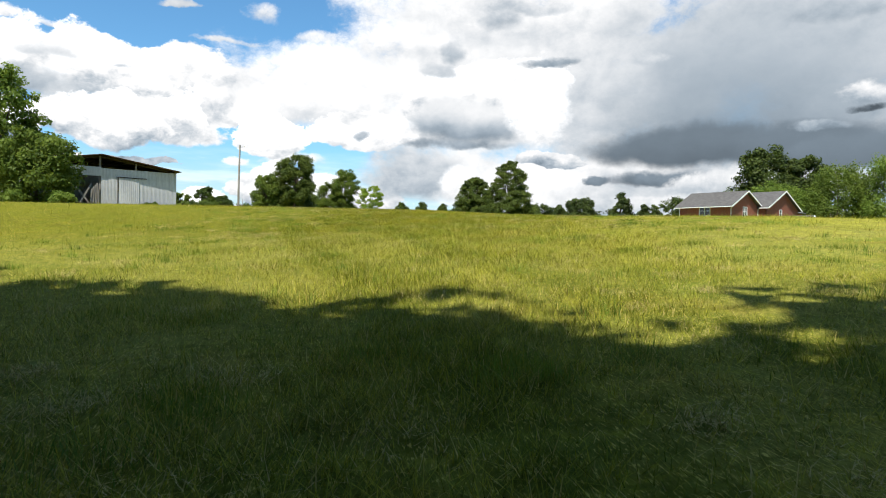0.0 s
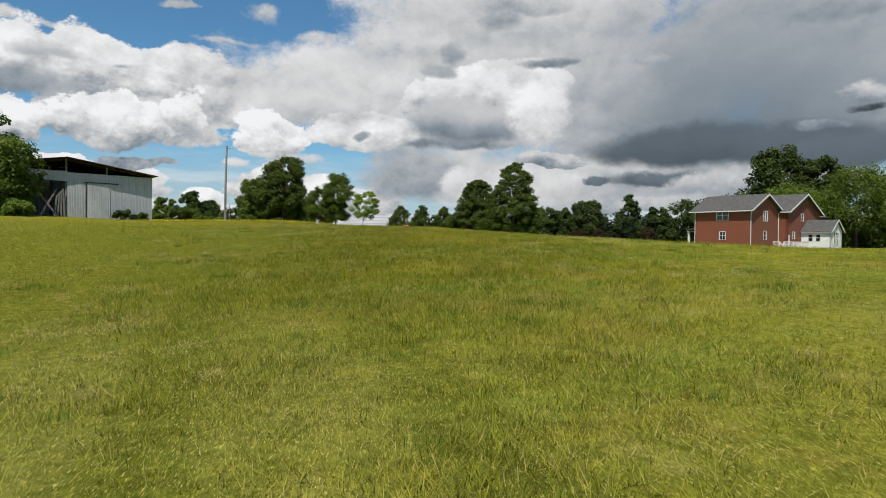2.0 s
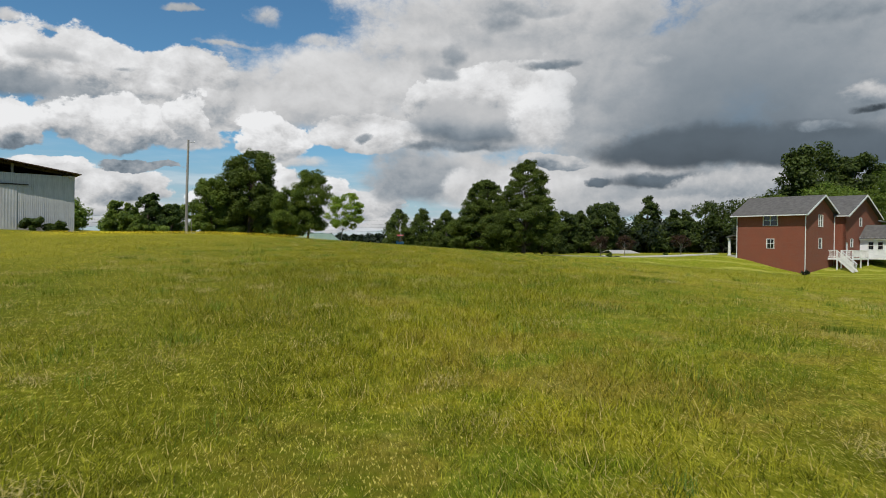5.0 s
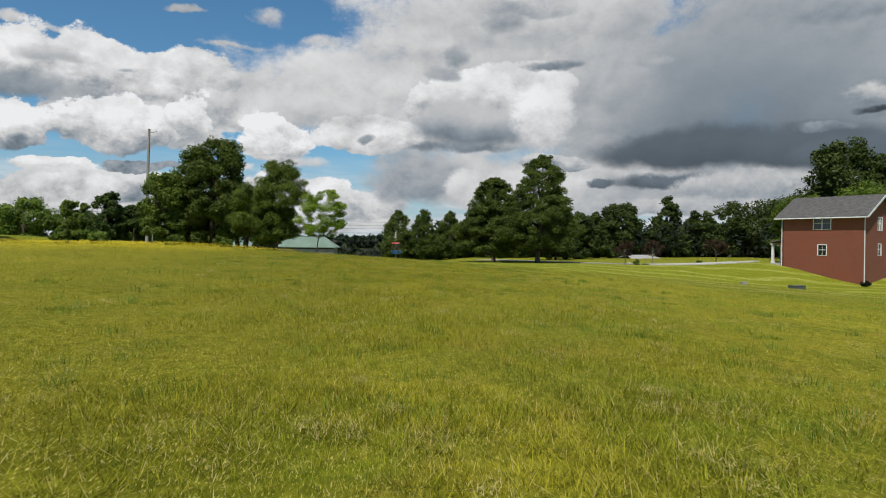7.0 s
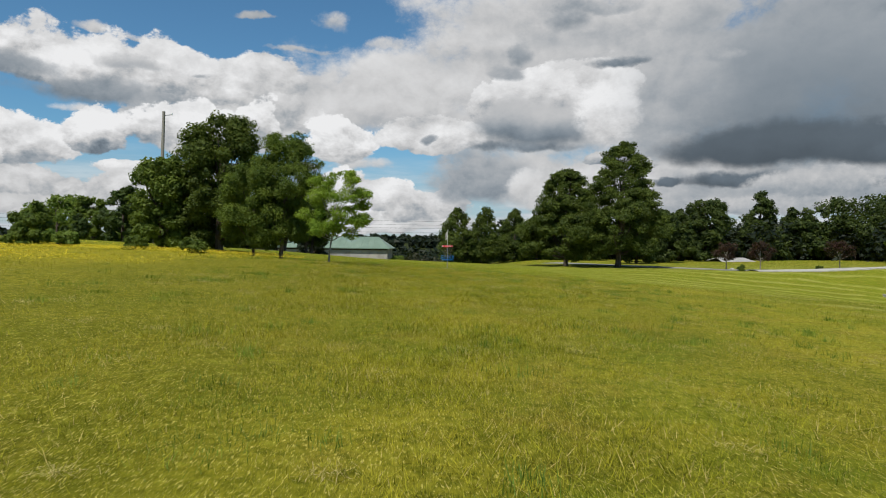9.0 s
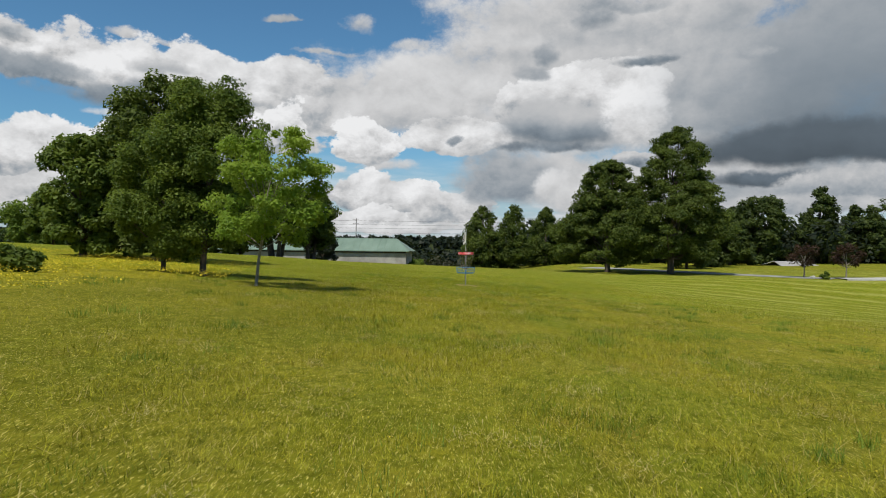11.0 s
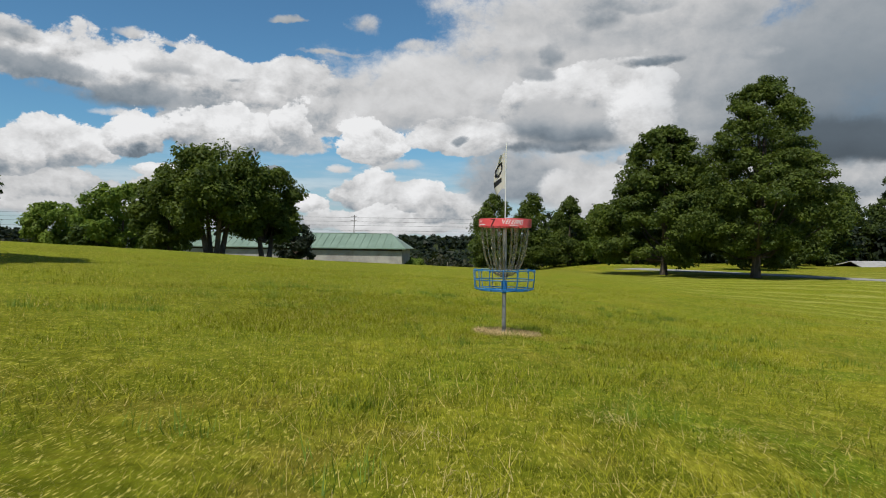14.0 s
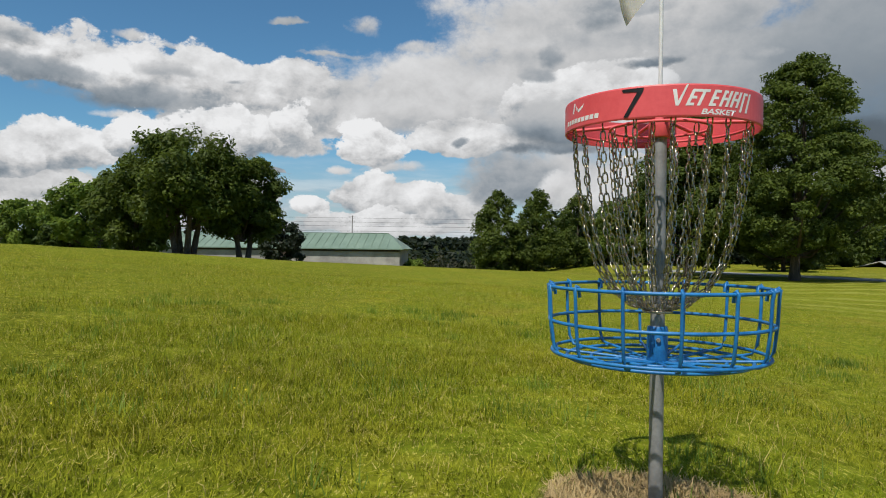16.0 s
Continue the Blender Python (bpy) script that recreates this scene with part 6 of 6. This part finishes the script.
def bent_blades(count, x0, x1, y0, y1, size, seed):
    """Broader blades that bend over half way up, in loose tufts."""
    rng = np.random.default_rng(seed)
    n_tufts = count // 14
    cx, cy = x0 + (x1 - x0) * rng.random(n_tufts), y0 + (y1 - y0) * rng.random(n_tufts)
    k = rng.integers(0, n_tufts, count)
    x, y = cx[k] + rng.normal(size=count) * 0.028, cy[k] + rng.normal(size=count) * 0.028
    keep = np.hypot((x - 0.04) / 0.39, (y - 0.03) / 0.33) > 0.8 + 0.3 * rng.random(count)
    x, y, k = x[keep], y[keep], k[keep]
    n = len(x)
    h = size * (0.6 + 0.7 * rng.random(n)) * (0.75 + 0.5 * rng.random(n_tufts))[k]
    a = rng.random(n) * math.tau
    w = 0.0012 + 0.0012 * rng.random(n)
    lean = h * (0.15 + 0.35 * rng.random(n))
    d = np.stack([np.cos(a), np.sin(a), np.zeros(n)], 1)
    side = np.stack([-np.sin(a), np.cos(a), np.zeros(n)], 1) * w[:, None]
    up = np.array([0, 0, 1.0])
    foot = np.stack([x, y, ground(x, y) - 0.008], 1)
    knee = foot + d * lean[:, None] + up * (h * 0.72)[:, None]
    tip = knee + d * (h * (0.45 + 0.5 * rng.random(n)))[:, None] + up * (h * (0.28 - 0.5 * rng.random(n)))[:, None]
    return np.concatenate([np.stack([foot - side, foot + side, knee + side], 1), np.stack([foot - side, knee + side, knee - side], 1), np.stack([knee - side, knee + side, tip], 1)], 1).reshape(-1, 3, 3)


def blades(count, x_half, y0, y1, size, seed, clump=0.55, flat=0.0):
    """Single grass blades: from a narrow foot to a leaning tip."""
    rng = np.random.default_rng(seed)
    y = y0 + (y1 - y0) * rng.random(count * 2)
    x = np.interp(y, CENTRE_Y, CENTRE_X) + 1.45 * x_half * (rng.random(count * 2) + rng.random(count * 2) - 1)
    # tufts: thin out between the thick patches
    tuft = np.sin(x * 5.1 + 2 * np.sin(y * 3.3)) * np.sin(y * 4.7 + 2 * np.sin(x * 2.9)) + 0.6 * np.sin(x * 13 + y * 3) * np.sin(y * 11 - x * 4)
    keep = rng.random(count * 2) < 0.5 + clump * 0.4 * tuft
    x, y, tuft = x[keep][:count], y[keep][:count], tuft[keep][:count]
    if x_half > 12:
        out = np.abs(x - np.interp(y, CENTRE_Y, CENTRE_X)) > 7 + 2 * rng.random(len(x))
        x, y, tuft = x[out], y[out], tuft[out]
    bare = np.hypot((x - 0.04) / 0.39, (y - 0.03) / 0.33) < 0.75 + 0.3 * rng.random(len(x))
    x, y, tuft = x[~bare], y[~bare], tuft[~bare]
    n = len(x)
    z = ground(x, y)
    h = size * (0.50 + 0.80 * rng.random(n)) * (1 + 0.25 * tuft)
    a = rng.random(n) * math.tau
    lean = (0.40 + 1.9 * rng.random(n) ** 1.4) * h * (1 + 1.5 * flat)
    wide = size * (0.024 + 0.034 * rng.random(n))
    dx, dy = np.cos(a), np.sin(a)
    px, py = -dy * wide, dx * wide
    h = h * (1 - 0.75 * flat)
    foot = np.stack([x, y, z - 0.01], 1)
    tip = np.stack([x + dx * lean, y + dy * lean, z + h], 1)
    side = np.stack([px, py, np.zeros(n)], 1)
    return np.stack([foot - side, foot + side, tip], 1)


field = np.concatenate([
    blades(290000, 3.2, -77, -42, 0.066, 1, 0.45),
    blades(300000, 3.0, -43, -1, 0.048, 7, 0.45),
    blades(170000, 9.5, -74, 6, 0.066, 2, 0.45),
    blades(120000, 3.6, -1.0, 6.0, 0.044, 3, 0.45),
    bent_blades(44000, -3.2, 2.6, -1.2, 3.6, 0.046, 8),
    blades(60000, 9.0, 3.0, 18.0, 0.060, 4, 0.4),
    blades(110000, 3.4, -78, 4, 0.060, 5, 0.9, 0.75),
    blades(150000, 20.0, -72, 10, 0.085, 6, 0.6)])
tagged(part("grass", soup("grass", field, 3, BLADES), BLADES), "mown meadow grass with green and dry blades", "grass", kind="stuff")

STRAW = foliage("dry_straw", (0.36, 0.25, 0.11), (0.68, 0.52, 0.27), 0.2)
rng = np.random.default_rng(31)
n = 9000
a, r = rng.random(n) * math.tau, np.sqrt(rng.random(n))
x, y = 0.04 + 0.37 * r * np.cos(a), 0.03 + 0.31 * r * np.sin(a)
z = ground(x, y) * 0 + 0.012 + 0.02 * rng.random(n) + ground(x, y)
b = rng.random(n) * math.tau
l, w2 = 0.03 + 0.05 * rng.random(n), 0.0011
d = np.stack([np.cos(b) * l, np.sin(b) * l, 0.03 * rng.normal(size=n)], 1)
s = np.stack([-np.sin(b) * w2, np.cos(b) * w2, np.zeros(n)], 1)
p = np.stack([x, y, z], 1)
tagged(part("dry_straw", soup("dry_straw", np.stack([p - d / 2 - s, p - d / 2 + s, p + d / 2 + s, p + d / 2 - s], 1), 4, STRAW), STRAW), "dead straw-coloured grass round the basket pole", "grass", kind="stuff")

BUTTERCUP = foliage("yellow_petals", (0.62, 0.46, 0.02), (0.80, 0.64, 0.04), 0.3)


def flowers(n, seed, inside, box4, size, high):
    rng = np.random.default_rng(seed)
    x = box4[0] + (box4[1] - box4[0]) * rng.random(n)
    y = box4[2] + (box4[3] - box4[2]) * rng.random(n)
    patch = np.sin(x * 0.9 + 1.7 * np.sin(y * 0.7)) + np.sin(y * 1.1 + x * 0.3)
    keep = inside(x, y) & (rng.random(n) < 0.55 + 0.3 * patch)
    x, y = x[keep], y[keep]
    n = len(x)
    z = ground(x, y) + high * (0.5 + 0.7 * rng.random(n))
    a = rng.random(n) * math.tau
    s = (size * (0.7 + 0.6 * rng.random(n)))[:, None]
    u = np.stack([np.cos(a), np.sin(a), 0.4 * rng.normal(size=n)], 1) * s
    v = np.stack([-np.sin(a), np.cos(a), 0.4 * rng.normal(size=n)], 1) * s
    p = np.stack([x, y, z], 1)
    return np.stack([p - u, p + u * 0.6 + v, p + u * 0.6 - v], 1)


petals = np.concatenate([
    flowers(42000, 41, lambda x, y: x < -6.0 - 0.22 * np.abs(y + 9.5), (-24, -6, -20, 8), 0.018, 0.15),
    flowers(900, 42, lambda x, y: x < 9, (-5.5, 3.5, -16, -9), 0.006, 0.06),
    flowers(700, 43, lambda x, y: x < 9, (-6, 2, -27, -18), 0.006, 0.06),
    flowers(260, 44, lambda x, y: x < 9, (-4.0, -1.5, -1.5, 1.8), 0.006, 0.07)])
tagged(part("buttercups", soup("buttercups", petals, 3, BUTTERCUP), BUTTERCUP), "yellow buttercups scattered through the grass", "flowers", kind="stuff")


def litter(n_patches, x_half, y0, y1, per, reach, seed):
    """Wisps of cut hay left lying in patches: thin flat stalks."""
    rng = np.random.default_rng(seed)
    cy = y0 + (y1 - y0) * rng.random(n_patches)
    cx = np.interp(cy, CENTRE_Y, CENTRE_X) + x_half * (2 * rng.random(n_patches) - 1)
    size = reach * (0.4 + rng.random(n_patches))
    k = np.repeat(np.arange(n_patches), per)
    n = len(k)
    t = rng.random(n_patches) * math.pi
    u, w = rng.normal(size=n) * size[k] * 0.6, rng.normal(size=n) * size[k] * 0.40
    x, y = cx[k] + u * np.cos(t[k]) - w * np.sin(t[k]), cy[k] + u * np.sin(t[k]) + w * np.cos(t[k])
    z = ground(x, y) + 0.02 + 0.035 * rng.random(n)
    a = t[k] + rng.normal(size=n) * 0.9
    l = 0.03 + 0.06 * rng.random(n) ** 2
    d = np.stack([np.cos(a) * l, np.sin(a) * l, 0.030 * rng.normal(size=n)], 1)
    s = np.stack([-np.sin(a), np.cos(a), np.zeros(n)], 1) * 0.0022
    p = np.stack([x, y, z], 1)
    return np.stack([p - d / 2 - s, p - d / 2 + s, p + d / 2], 1)


HAY = foliage("cut_hay", (0.32, 0.26, 0.085), (0.54, 0.45, 0.18), 0.2)
hay = np.concatenate([litter(420, 7, -78, -42, 150, 0.34, 51), litter(240, 6, -44, -4, 70, 0.26, 52)])
tagged(part("cut_hay", soup("cut_hay", hay, 3, HAY), HAY), "dry wisps of cut hay lying on the meadow", "hay", kind="stuff")


def tufts(n_tufts, x_half, y0, y1, per, high, seed, wide=1.0):
    """Ranker green tufts that stand above the mown grass."""
    rng = np.random.default_rng(seed)
    cy = y0 + (y1 - y0) * rng.random(n_tufts)
    cx = np.interp(cy, CENTRE_Y, CENTRE_X) + x_half * (2 * rng.random(n_tufts) - 1)
    size = wide * (0.10 + 0.16 * rng.random(n_tufts))
    k = np.repeat(np.arange(n_tufts), per)
    n = len(k)
    x, y = cx[k] + rng.normal(size=n) * size[k] * 0.6, cy[k] + rng.normal(size=n) * size[k] * 0.6
    z = ground(x, y)
    a = rng.random(n) * math.tau
    h = high * (0.5 + 0.8 * rng.random(n))
    lean = h * (0.2 + 0.7 * rng.random(n))
    w = 0.0022 + 0.002 * rng.random(n)
    foot = np.stack([x, y, z - 0.01], 1)
    side = np.stack([-np.sin(a) * w, np.cos(a) * w, np.zeros(n)], 1)
    tip = np.stack([x + np.cos(a) * lean, y + np.sin(a) * lean, z + h], 1)
    return np.stack([foot - side, foot + side, tip], 1)


RANK = foliage("rank_grass", (0.070, 0.135, 0.012), (0.230, 0.330, 0.035), 0.35)
tuft = np.concatenate([tufts(520, 8, -77, -3, 60, 0.10, 61), tufts(130, 4.5, -1.5, 8, 60, 0.085, 62)])
tagged(part("grass_tufts", soup("grass_tufts", tuft, 3, RANK), RANK), "ranker green grass tufts in the meadow", "grass", kind="stuff")
DENSE = foliage("dense_grass", (0.085, 0.140, 0.008), (0.210, 0.270, 0.020), 0.40)
clumps = np.concatenate([tufts(150, 6.5, -76, -40, 260, 0.058, 63, 1.7), tufts(110, 6, -40, -4, 220, 0.045, 64, 1.6)])
tagged(part("dense_tufts", soup("dense_tufts", clumps, 3, DENSE), DENSE), "dark green dense grass clumps in the meadow", "grass", kind="stuff")
